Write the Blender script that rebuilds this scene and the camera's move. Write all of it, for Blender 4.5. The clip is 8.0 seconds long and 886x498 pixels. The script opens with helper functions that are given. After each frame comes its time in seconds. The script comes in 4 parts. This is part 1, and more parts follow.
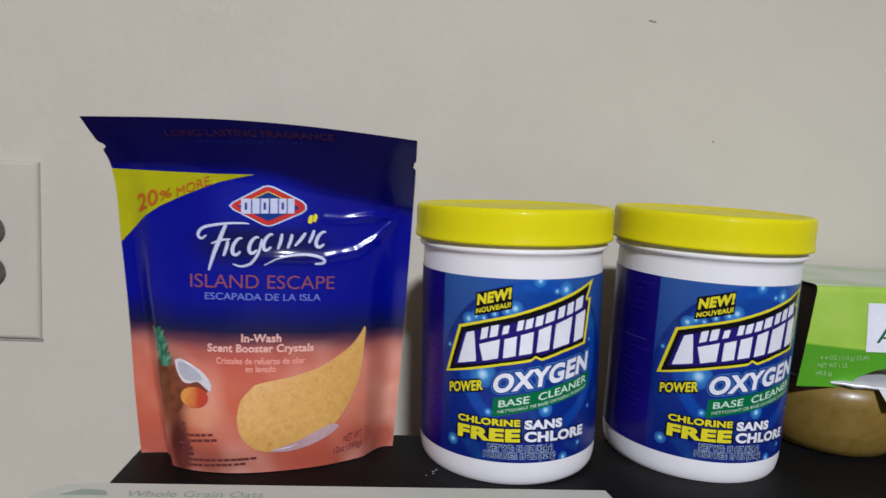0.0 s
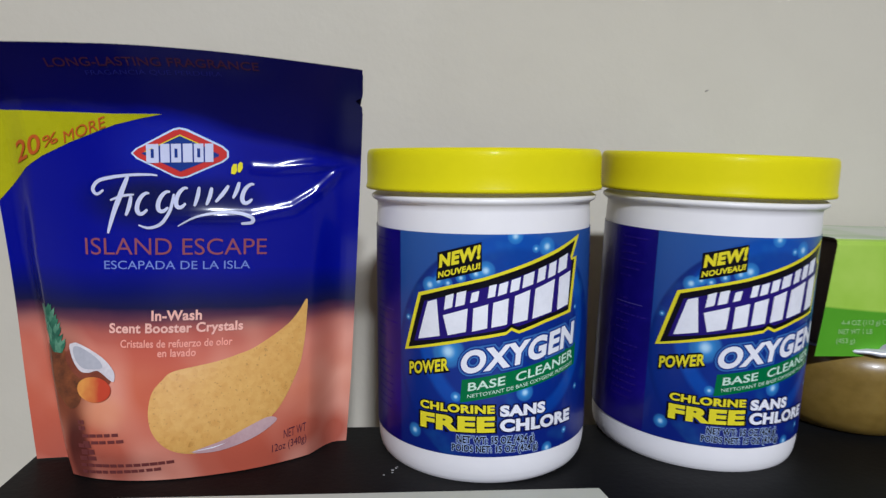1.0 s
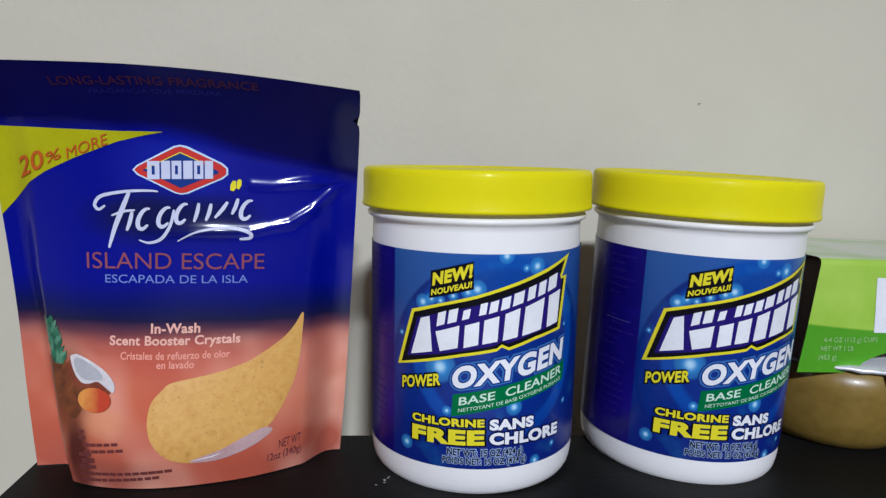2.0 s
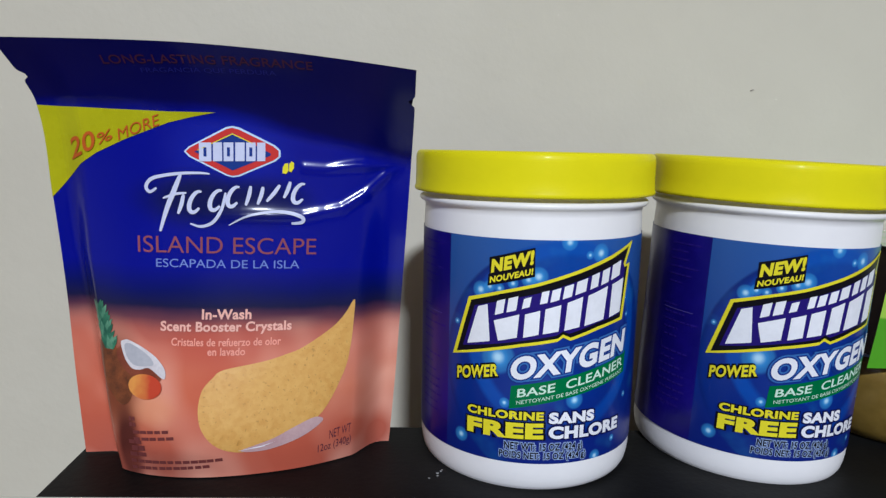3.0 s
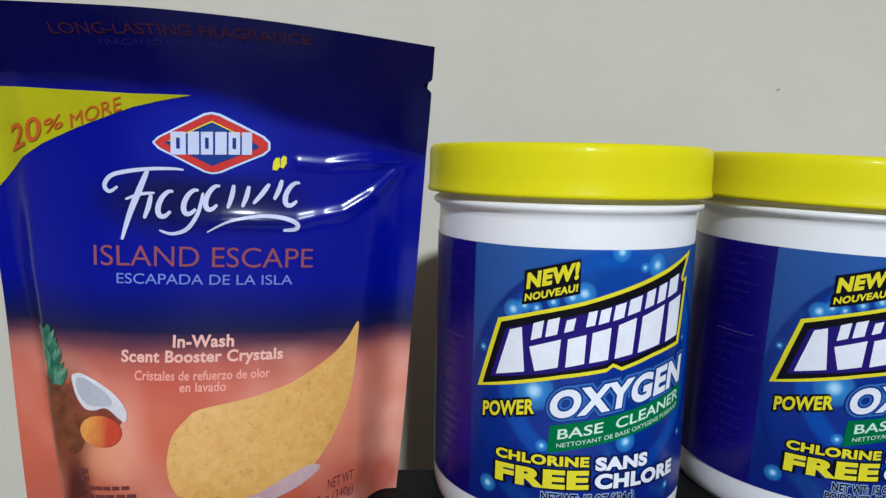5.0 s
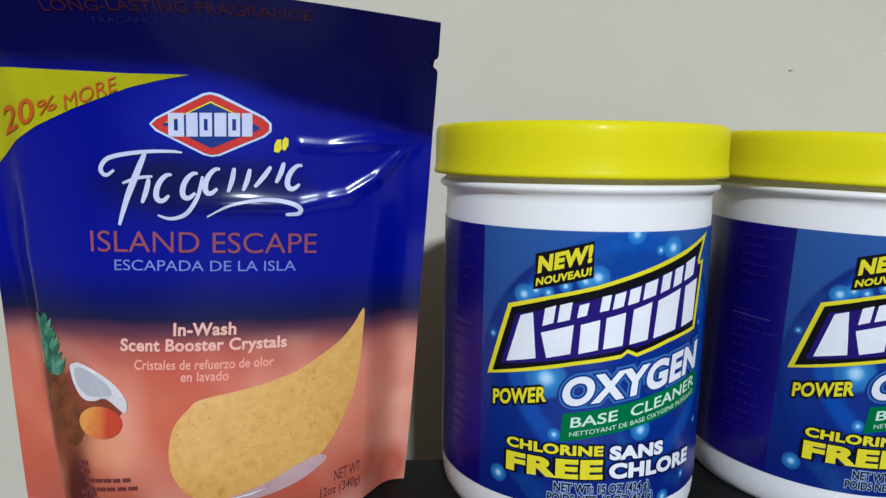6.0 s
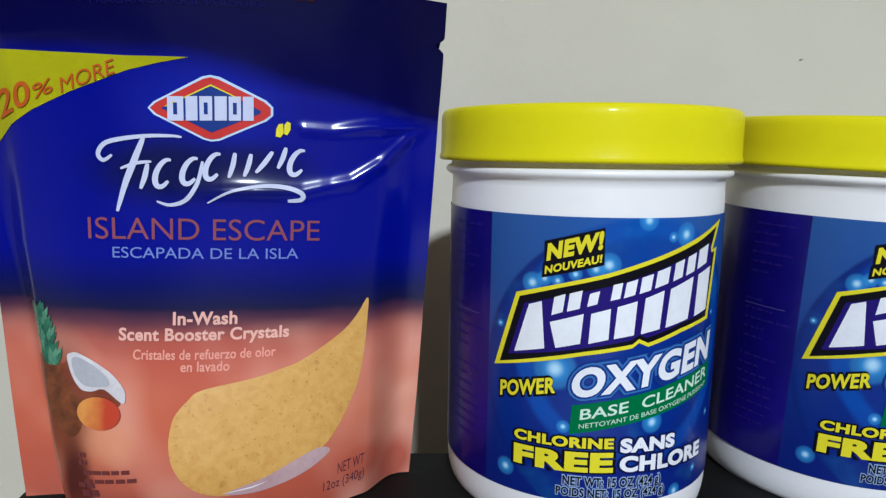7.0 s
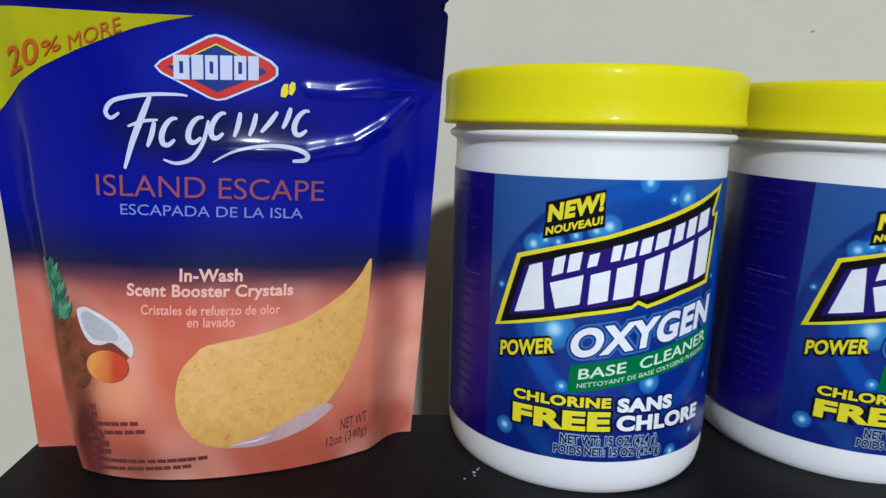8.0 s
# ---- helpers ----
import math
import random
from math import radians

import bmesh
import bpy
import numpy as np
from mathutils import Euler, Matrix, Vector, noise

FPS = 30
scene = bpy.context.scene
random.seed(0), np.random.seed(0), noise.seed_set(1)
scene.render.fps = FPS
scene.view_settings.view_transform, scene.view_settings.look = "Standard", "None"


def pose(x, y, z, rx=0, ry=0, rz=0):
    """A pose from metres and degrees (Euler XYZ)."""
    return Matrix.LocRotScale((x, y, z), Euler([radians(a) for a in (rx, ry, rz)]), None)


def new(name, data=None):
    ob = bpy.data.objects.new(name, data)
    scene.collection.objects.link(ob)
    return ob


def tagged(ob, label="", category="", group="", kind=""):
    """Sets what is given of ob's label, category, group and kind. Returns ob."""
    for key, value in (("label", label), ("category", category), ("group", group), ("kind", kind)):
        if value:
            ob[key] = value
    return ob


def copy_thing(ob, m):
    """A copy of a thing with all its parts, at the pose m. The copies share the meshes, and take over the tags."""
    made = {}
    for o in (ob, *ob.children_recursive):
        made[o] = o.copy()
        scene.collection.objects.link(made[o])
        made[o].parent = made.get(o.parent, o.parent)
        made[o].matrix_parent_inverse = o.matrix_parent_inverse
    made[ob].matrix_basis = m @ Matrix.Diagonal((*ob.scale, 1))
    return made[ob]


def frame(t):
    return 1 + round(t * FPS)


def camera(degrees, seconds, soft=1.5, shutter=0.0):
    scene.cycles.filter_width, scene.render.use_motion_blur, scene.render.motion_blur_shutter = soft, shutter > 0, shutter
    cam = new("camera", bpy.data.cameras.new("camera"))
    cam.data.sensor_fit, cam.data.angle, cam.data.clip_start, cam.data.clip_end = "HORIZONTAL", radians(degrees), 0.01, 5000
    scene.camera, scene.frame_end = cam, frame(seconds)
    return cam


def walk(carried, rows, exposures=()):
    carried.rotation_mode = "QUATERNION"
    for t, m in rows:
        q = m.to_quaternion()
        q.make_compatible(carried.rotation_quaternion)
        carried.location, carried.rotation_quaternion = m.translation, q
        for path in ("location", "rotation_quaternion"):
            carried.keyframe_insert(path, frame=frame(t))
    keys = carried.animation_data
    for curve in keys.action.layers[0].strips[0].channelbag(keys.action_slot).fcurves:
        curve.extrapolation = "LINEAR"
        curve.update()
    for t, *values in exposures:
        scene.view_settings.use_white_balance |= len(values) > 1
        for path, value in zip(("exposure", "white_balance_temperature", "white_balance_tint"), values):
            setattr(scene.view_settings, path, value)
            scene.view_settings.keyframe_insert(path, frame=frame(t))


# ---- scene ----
# ---------------------------------------------------------------- camera
cam = camera(69.0, 8.0, soft=1.35, shutter=0.35)
# seconds, x, y, z, yaw, pitch, roll
PATH = [
    (0.0, -0.0242, 0.0321, 1.2274, -4.38, -6.11, -3.07),
    (0.5, -0.0109, 0.0424, 1.2223, -5.67, -7.18, -1.85),
    (0.7, -0.0110, 0.0485, 1.2195, -6.75, -6.55, -1.80),
    (1.0, -0.0104, 0.0775, 1.2104, -6.15, -7.15, -1.95),
    (1.2, -0.0142, 0.0808, 1.2134, -5.73, -7.66, -3.08),
    (2.3, -0.0095, 0.0709, 1.2198, -6.53, -7.72, -2.63),
    (2.5, -0.0157, 0.0772, 1.2153, -5.65, -8.23, -2.61),
    (3.0, -0.0222, 0.0817, 1.2146, -4.53, -8.19, -2.87),
    (3.5, -0.0251, 0.0840, 1.2134, -3.60, -8.16, -2.80),
    (4.0, -0.0315, 0.1022, 1.2086, -5.68, -7.23, -3.07),
    (4.2, -0.0323, 0.1114, 1.2076, -5.83, -6.77, -2.98),
    (5.5, -0.0317, 0.1215, 1.2083, -6.66, -7.16, -3.06),
    (6.0, -0.0324, 0.1256, 1.2053, -6.18, -7.71, -2.56),
    (6.5, -0.0337, 0.1276, 1.2020, -5.88, -8.10, -2.83),
    (7.0, -0.0327, 0.1299, 1.2020, -5.93, -7.98, -2.54),
    (7.5, -0.0342, 0.1347, 1.1967, -5.02, -9.28, -2.75),
    (8.0, -0.0310, 0.1270, 1.1974, -5.08, -9.86, -3.05),
]
walk(cam, [(t, pose(x, y, z, 90 + pitch, roll, yaw)) for t, x, y, z, yaw, pitch, roll in PATH],
     exposures=[(0.0, 0.0, 5850, 11), (1.0, 0.04, 5750, 9), (3.5, 0.12, 5650, 6), (5.5, 0.17, 5600, 4), (8.0, 0.17, 5600, 3)])

# ---------------------------------------------------------------- light
world = bpy.data.worlds.new("world")
scene.world = world
world.use_nodes = True
world.node_tree.nodes["Background"].inputs["Color"].default_value = (1.0, 0.95, 0.88, 1)
world.node_tree.nodes["Background"].inputs["Strength"].default_value = 0.005

SHELF = 1.10          # height of the black shelf's top
WALL = 0.47           # the painted wall behind the shelf
LAMP_AT = Vector((0.06, -2.0, 2.44))
lamp_data = bpy.data.lights.new("ceiling_panel", "AREA")
lamp_data.shape = "DISK"
lamp_data.size = 0.24
lamp_data.energy = 117
lamp_data.color = (0.985, 0.97, 1.0)
lamp = new("ceiling_panel", lamp_data)
lamp.location = LAMP_AT


# ---------------------------------------------------------------- materials
def mat(name, rough=0.5, metal=0.0, coat=0.0, spec=0.5):
    m = bpy.data.materials.new(name)
    m.use_nodes = True
    nt = m.node_tree
    b = nt.nodes["Principled BSDF"]
    b.inputs["Roughness"].default_value = rough
    b.inputs["Metallic"].default_value = metal
    b.inputs["Coat Weight"].default_value = coat
    b.inputs["Coat Roughness"].default_value = 0.05
    b.inputs["Specular IOR Level"].default_value = spec
    return m, nt, b


def link(nt, a, b):
    nt.links.new(a, b)


def noise_node(nt, scale, detail=4, rough=0.55, coord=None):
    n = nt.nodes.new("ShaderNodeTexNoise")
    n.inputs["Scale"].default_value = scale
    n.inputs["Detail"].default_value = detail
    n.inputs["Roughness"].default_value = rough
    if coord is not None:
        link(nt, coord, n.inputs["Vector"])
    return n


def ramp(nt, fac, stops, mode="LINEAR"):
    r = nt.nodes.new("ShaderNodeValToRGB")
    r.color_ramp.interpolation = mode
    els = r.color_ramp.elements
    while len(els) < len(stops):
        els.new(0.5)
    for e, (p, c) in zip(els, stops):
        e.position, e.color = p, (*c, 1)
    link(nt, fac, r.inputs["Fac"])
    return r.outputs["Color"]


def mix(nt, fac, a, b, mode="MIX"):
    n = nt.nodes.new("ShaderNodeMix")
    n.data_type, n.blend_type = "RGBA", mode
    for value, socket in ((fac, n.inputs[0]), (a, n.inputs[6]), (b, n.inputs[7])):
        if isinstance(value, (int, float)):
            socket.default_value = value
        elif isinstance(value, tuple):
            socket.default_value = (*value, 1)
        else:
            link(nt, value, socket)
    return n.outputs[2]


def calc(nt, op, a, b=0.0, c=0.0):
    n = nt.nodes.new("ShaderNodeMath")
    n.operation = op
    for value, socket in zip((a, b, c), n.inputs):
        if isinstance(value, (int, float)):
            socket.default_value = value
        else:
            link(nt, value, socket)
    return n.outputs[0]


def bump(nt, b, height, strength, dist):
    n = nt.nodes.new("ShaderNodeBump")
    n.inputs["Strength"].default_value = strength
    n.inputs["Distance"].default_value = dist
    link(nt, height, n.inputs["Height"])
    link(nt, n.outputs["Normal"], b.inputs["Normal"])


def object_coord(nt):
    return nt.nodes.new("ShaderNodeTexCoord").outputs["Object"]


def uv_axes(nt):
    s = nt.nodes.new("ShaderNodeSeparateXYZ")
    link(nt, nt.nodes.new("ShaderNodeTexCoord").outputs["UV"], s.inputs[0])
    return s.outputs[0], s.outputs[1]


def speckled(name, c1, c2, scale, rough=0.5, coat=0.0, bump_h=0.0, fine=0.0, metal=0.0, spec=0.5):
    """Two-tone surface with broad and fine variation."""
    m, nt, b = mat(name, rough, metal, coat, spec)
    co = object_coord(nt)
    n1 = noise_node(nt, scale, coord=co)
    n2 = noise_node(nt, scale * 9, 3, coord=co)
    f = calc(nt, "MULTIPLY_ADD", n1.outputs["Fac"], 0.7, calc(nt, "MULTIPLY", n2.outputs["Fac"], 0.3))
    col = ramp(nt, f, [(0.35, c1), (0.65, c2)])
    link(nt, col, b.inputs["Base Color"])
    rr = calc(nt, "MULTIPLY_ADD", n1.outputs["Fac"], 0.12, rough - 0.06)
    link(nt, rr, b.inputs["Roughness"])
    if bump_h:
        bump(nt, b, noise_node(nt, fine or scale * 20, 3, coord=co).outputs["Fac"], 0.5, bump_h)
    return m


wall_paint = speckled("wall_paint", (0.60, 0.555, 0.445), (0.65, 0.605, 0.49), 3.0, 0.6, bump_h=0.0005, fine=130)
ceiling_paint = speckled("ceiling_paint", (0.62, 0.60, 0.56), (0.68, 0.66, 0.62), 3.0, 0.8, bump_h=0.0008, fine=90)
floor_wood = speckled("floor_board", (0.07, 0.045, 0.03), (0.12, 0.08, 0.05), 6.0, 0.45)
black_board = speckled("black_laminate", (0.002, 0.002, 0.002), (0.006, 0.006, 0.0062), 22.0, 0.62, bump_h=0.0003, fine=420, spec=0.22)
white_plastic = speckled("white_plastic", (0.86, 0.835, 0.83), (0.90, 0.875, 0.865), 15.0, 0.38, bump_h=0.00008, fine=300)
yellow_plastic = speckled("yellow_plastic", (0.74, 0.66, 0.0005), (0.80, 0.71, 0.001), 18.0, 0.36, coat=0.04, bump_h=0.00004, fine=500, spec=0.06)
plate_plastic = speckled("plate_plastic", (0.59, 0.545, 0.44), (0.64, 0.595, 0.485), 12.0, 0.4)
knob_metal = speckled("dull_metal", (0.16, 0.15, 0.14), (0.30, 0.29, 0.27), 60.0, 0.38, metal=0.9)
# for wall scuffs, and for the painted shadow under the wall plate
scuff_and_shade = speckled("grey_scuff_and_shade", (0.30, 0.27, 0.23), (0.42, 0.38, 0.33), 200.0, 0.8)
crumb_white = speckled("pale_crumb", (0.16, 0.16, 0.16), (0.34, 0.34, 0.33), 300.0, 0.8)
carton_cream = speckled("cream_card", (0.60, 0.60, 0.50), (0.67, 0.66, 0.57), 14.0, 0.5, bump_h=0.0001, fine=300)
card_brown = speckled("brown_card", (0.09, 0.055, 0.035), (0.13, 0.085, 0.055), 40.0, 0.8)
foil = speckled("foil", (0.66, 0.66, 0.66), (0.88, 0.88, 0.88), 60.0, 0.48, metal=0.45, bump_h=0.0012, fine=75)


def ink(name, colour, rough=0.35, coat=0.0):
    c = Vector(colour)
    return speckled(name, tuple(c * 0.92), tuple(c * 1.05), 60.0, rough, coat, spec=0.12)


ink_white = ink("white_ink", (0.80, 0.80, 0.84))
ink_yellow = ink("yellow_ink", (0.78, 0.68, 0.02))
ink_black = ink("black_ink", (0.005, 0.0045, 0.008))
ink_purple = ink("purple_ink", (0.018, 0.008, 0.15))
ink_outline = ink("outline_blue_ink", (0.34, 0.44, 0.66))
ink_rim = ink("rim_blue_ink", (0.05, 0.15, 0.42))
ink_navy_dark = ink("dark_navy_ink", (0.006, 0.008, 0.07))
ink_pale = ink("pale_blue_ink", (0.55, 0.70, 0.90))
ink_deep = ink("deep_blue_ink", (0.010, 0.035, 0.22))
ink_green = ink("green_ink", (0.006, 0.15, 0.045))
ink_mint = ink("mint_ink", (0.62, 0.80, 0.66))
ink_red = ink("red_ink", (0.55, 0.035, 0.03), 0.3)
ink_coral = ink("coral_ink", (0.26, 0.070, 0.095), 0.3)
ink_script = ink("script_ink", (0.58, 0.60, 0.78), 0.3)
ink_sky = ink("sky_ink", (0.17, 0.23, 0.58), 0.3)
ink_blush = ink("blush_ink", (0.80, 0.44, 0.36), 0.3)
ink_blush_dim = ink("dim_blush_ink", (0.80, 0.34, 0.26), 0.3)
ink_orange = ink("orange_ink", (0.48, 0.10, 0.015), 0.3)
ink_lime = ink("lime_ink", (0.42, 0.40, 0.0015), 0.28, 0.2)
ink_smudge = ink("dull_red_ink", (0.15, 0.038, 0.036), 0.35)
# next two inks carry the top band's shade in their colour
ink_wine_shaded = ink("shaded_wine_ink", (0.030, 0.006, 0.020), 0.35)
ink_band_shaded = ink("shaded_band_blue_ink", (0.008, 0.008, 0.10), 0.3)
ink_rust = ink("rust_ink", (0.085, 0.022, 0.04), 0.3)
ink_faint = ink("faint_violet_ink", (0.024, 0.012, 0.21))
ink_rule = ink("violet_rule_ink", (0.085, 0.065, 0.30))
ink_grey_green = ink("grey_green_ink", (0.36, 0.42, 0.36))
ink_amber = ink("faded_amber_ink", (0.58, 0.46, 0.30))
ink_charcoal = ink("charcoal_ink", (0.02, 0.02, 0.022))
ink_fern = ink("pale_fern_ink", (0.34, 0.55, 0.24))
ink_forest = ink("forest_ink", (0.02, 0.11, 0.05))
leaf_ink = speckled("pineapple_leaf_ink", (0.008, 0.07, 0.045), (0.05, 0.20, 0.11), 260.0, 0.3)
leaf_pale = speckled("pale_leaf_ink", (0.05, 0.17, 0.10), (0.14, 0.32, 0.20), 300.0, 0.3)
rind_ink = speckled("pineapple_rind_ink", (0.07, 0.018, 0.008), (0.24, 0.065, 0.02), 260.0, 0.3)
coconut_ink = speckled("coconut_ink", (0.55, 0.50, 0.52), (0.74, 0.70, 0.70), 120.0, 0.3)
hollow_ink = speckled("coconut_hollow_ink", (0.36, 0.36, 0.40), (0.46, 0.45, 0.48), 90.0, 0.3)
husk_ink = speckled("husk_ink", (0.15, 0.03, 0.015), (0.25, 0.06, 0.03), 200.0, 0.3)
silver_film = speckled("silver_film", (0.48, 0.30, 0.31), (0.58, 0.40, 0.40), 90.0, 0.25, coat=0.3)


def calc_offset(nt, vector, amount):
    n = nt.nodes.new("ShaderNodeVectorMath")
    n.operation = "ADD"
    link(nt, vector, n.inputs[0])
    n.inputs[1].default_value = (amount, amount * 0.37, amount * 0.11)
    return n.outputs[0]


def film_material():
    """Printed glossy film: blue above, coral pink below, soft blooms; shade painted at top and bottom."""
    m, nt, b = mat("printed_film", 0.26, 0.0, 0.42, 0.07)
    b.inputs["Coat Roughness"].default_value = 0.12
    u, v = uv_axes(nt)
    co = nt.nodes.new("ShaderNodeTexCoord").outputs["UV"]
    wob = noise_node(nt, 5.0, 3, coord=co)
    h = calc(nt, "ADD", v, calc(nt, "MULTIPLY", calc(nt, "SUBTRACT", wob.outputs["Fac"], 0.5), 0.03))
    # lets the painted dark top band follow the pouch's slanting fold
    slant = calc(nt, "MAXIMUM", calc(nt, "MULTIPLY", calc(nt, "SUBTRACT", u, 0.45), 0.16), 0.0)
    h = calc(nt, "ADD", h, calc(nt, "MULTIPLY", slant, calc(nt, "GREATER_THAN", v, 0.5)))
    # lowest stops and those from 0.88 up put shade into the colour
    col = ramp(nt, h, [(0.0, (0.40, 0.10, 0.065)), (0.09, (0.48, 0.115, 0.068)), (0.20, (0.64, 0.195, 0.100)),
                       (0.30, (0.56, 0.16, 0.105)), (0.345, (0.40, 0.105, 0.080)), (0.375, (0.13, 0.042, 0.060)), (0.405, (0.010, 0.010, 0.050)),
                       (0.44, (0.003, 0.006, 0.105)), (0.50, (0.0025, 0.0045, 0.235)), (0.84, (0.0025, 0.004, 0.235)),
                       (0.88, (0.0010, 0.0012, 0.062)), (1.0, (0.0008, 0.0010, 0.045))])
    low = ramp(nt, v, [(0.31, (1, 1, 1)), (0.385, (0, 0, 0))])
    bloom = noise_node(nt, 3.4, 2, coord=co)
    pale = calc(nt, "MULTIPLY", ramp(nt, bloom.outputs["Fac"], [(0.44, (0, 0, 0)), (0.64, (0.85, 0.85, 0.85))]), low)
    col = mix(nt, pale, col, (0.80, 0.40, 0.29))
    deep = noise_node(nt, 2.6, 2, coord=calc_offset(nt, co, 7.3))
    dusk = calc(nt, "MULTIPLY", ramp(nt, deep.outputs["Fac"], [(0.45, (0, 0, 0)), (0.63, (0.75, 0.75, 0.75))]), low)
    col = mix(nt, dusk, col, (0.50, 0.10, 0.055))

    def halo(cu, cv, ru, rv, strength, colour, inner=0.25):
        a = calc(nt, "DIVIDE", calc(nt, "SUBTRACT", u, cu), ru)
        d = calc(nt, "DIVIDE", calc(nt, "SUBTRACT", v, cv), rv)
        q = calc(nt, "SQRT", calc(nt, "ADD", calc(nt, "MULTIPLY", a, a), calc(nt, "MULTIPLY", d, d)))
        k = strength
        return mix(nt, ramp(nt, q, [(inner, (k, k, k)), (1.0, (0, 0, 0))], "EASE"), col, colour)

    col = halo(0.50, 0.775, 0.22, 0.11, 0.5, (0.008, 0.018, 0.36))        # glow behind the badge
    col = halo(0.42, 0.655, 0.23, 0.085, 0.95, (0.003, 0.005, 0.060))     # dark cloud behind the script
    col = halo(0.60, 0.655, 0.17, 0.075, 0.85, (0.003, 0.005, 0.060))
    col = halo(0.180, 0.215, 0.105, 0.18, 0.85, (0.15, 0.035, 0.012))     # shade round the fruit
    # smear of blurred small print, with the side fold's shade painted in
    col = halo(0.205, 0.065, 0.055, 0.13, 0.92, (0.07, 0.016, 0.014), 0.4)
    # darker patch along the bottom edge
    col = halo(0.30, 0.03, 0.20, 0.06, 0.40, (0.26, 0.065, 0.045))
    col = halo(0.29, 0.17, 0.09, 0.06, 0.3, (0.78, 0.36, 0.16))
    col = halo(0.50, 0.315, 0.26, 0.07, 0.45, (0.46, 0.075, 0.050))       # red shade behind the small words
    link(nt, col, b.inputs["Base Color"])
    crinkle = noise_node(nt, 9.0, 3, coord=co)
    bump(nt, b, crinkle.outputs["Fac"], 0.12, 0.0012)
    return m


def crystal_material():
    m, nt, b = mat("golden_crystals", 0.45)
    co = object_coord(nt)
    vor = nt.nodes.new("ShaderNodeTexVoronoi")
    vor.inputs["Scale"].default_value = 620
    link(nt, co, vor.inputs["Vector"])
    grain = noise_node(nt, 330, 3, coord=co)
    broad = noise_node(nt, 45, 3, coord=co)
    c = mix(nt, 0.35, vor.outputs["Color"], grain.outputs["Color"])
    tone = calc(nt, "ADD", calc(nt, "MULTIPLY", grain.outputs["Fac"], 0.6), calc(nt, "MULTIPLY", broad.outputs["Fac"], 0.4))
    bw = nt.nodes.new("ShaderNodeRGBToBW")
    link(nt, c, bw.inputs[0])
    tone = calc(nt, "ADD", calc(nt, "MULTIPLY", tone, 0.75), calc(nt, "MULTIPLY", bw.outputs[0], 0.25))
    link(nt, ramp(nt, tone, [(0.28, (0.40, 0.19, 0.035)), (0.38, (0.62, 0.32, 0.070)), (0.64, (0.70, 0.40, 0.105))]), b.inputs["Base Color"])
    speck = noise_node(nt, 1000, 1, coord=co)
    spots = ramp(nt, speck.outputs["Fac"], [(0.66, (0, 0, 0)), (0.74, (0.35, 0.35, 0.35))])
    old = b.inputs["Base Color"].links[0].from_socket
    link(nt, mix(nt, spots, old, (0.20, 0.085, 0.02)), b.inputs["Base Color"])
    bump(nt, b, vor.outputs["Distance"], 0.15, 0.0002)
    return m


BUBBLES = [(-43.7, 0.0181, 0.0022), (-21.5, 0.0331, 0.0015), (12.0, 0.0345, 0.0026), (46.4, 0.0320, 0.0010), (37.2, 0.0171, 0.0011), (25.2, 0.0126, 0.0019), (-25.3, 0.0490, 0.0048),
           (-34.9, 0.0719, 0.0024), (-30.4, 0.0734, 0.0017), (-25.6, 0.0730, 0.0014), (-19.4, 0.0750, 0.0015), (-12.3, 0.0766, 0.0020), (-7.9, 0.0777, 0.0027), (16.2, 0.0848, 0.0012),
           (22.3, 0.0853, 0.0027), (5.8, 0.0893, 0.0023), (-47.8, 0.0593, 0.0009), (44.0, 0.0622, 0.0008)]


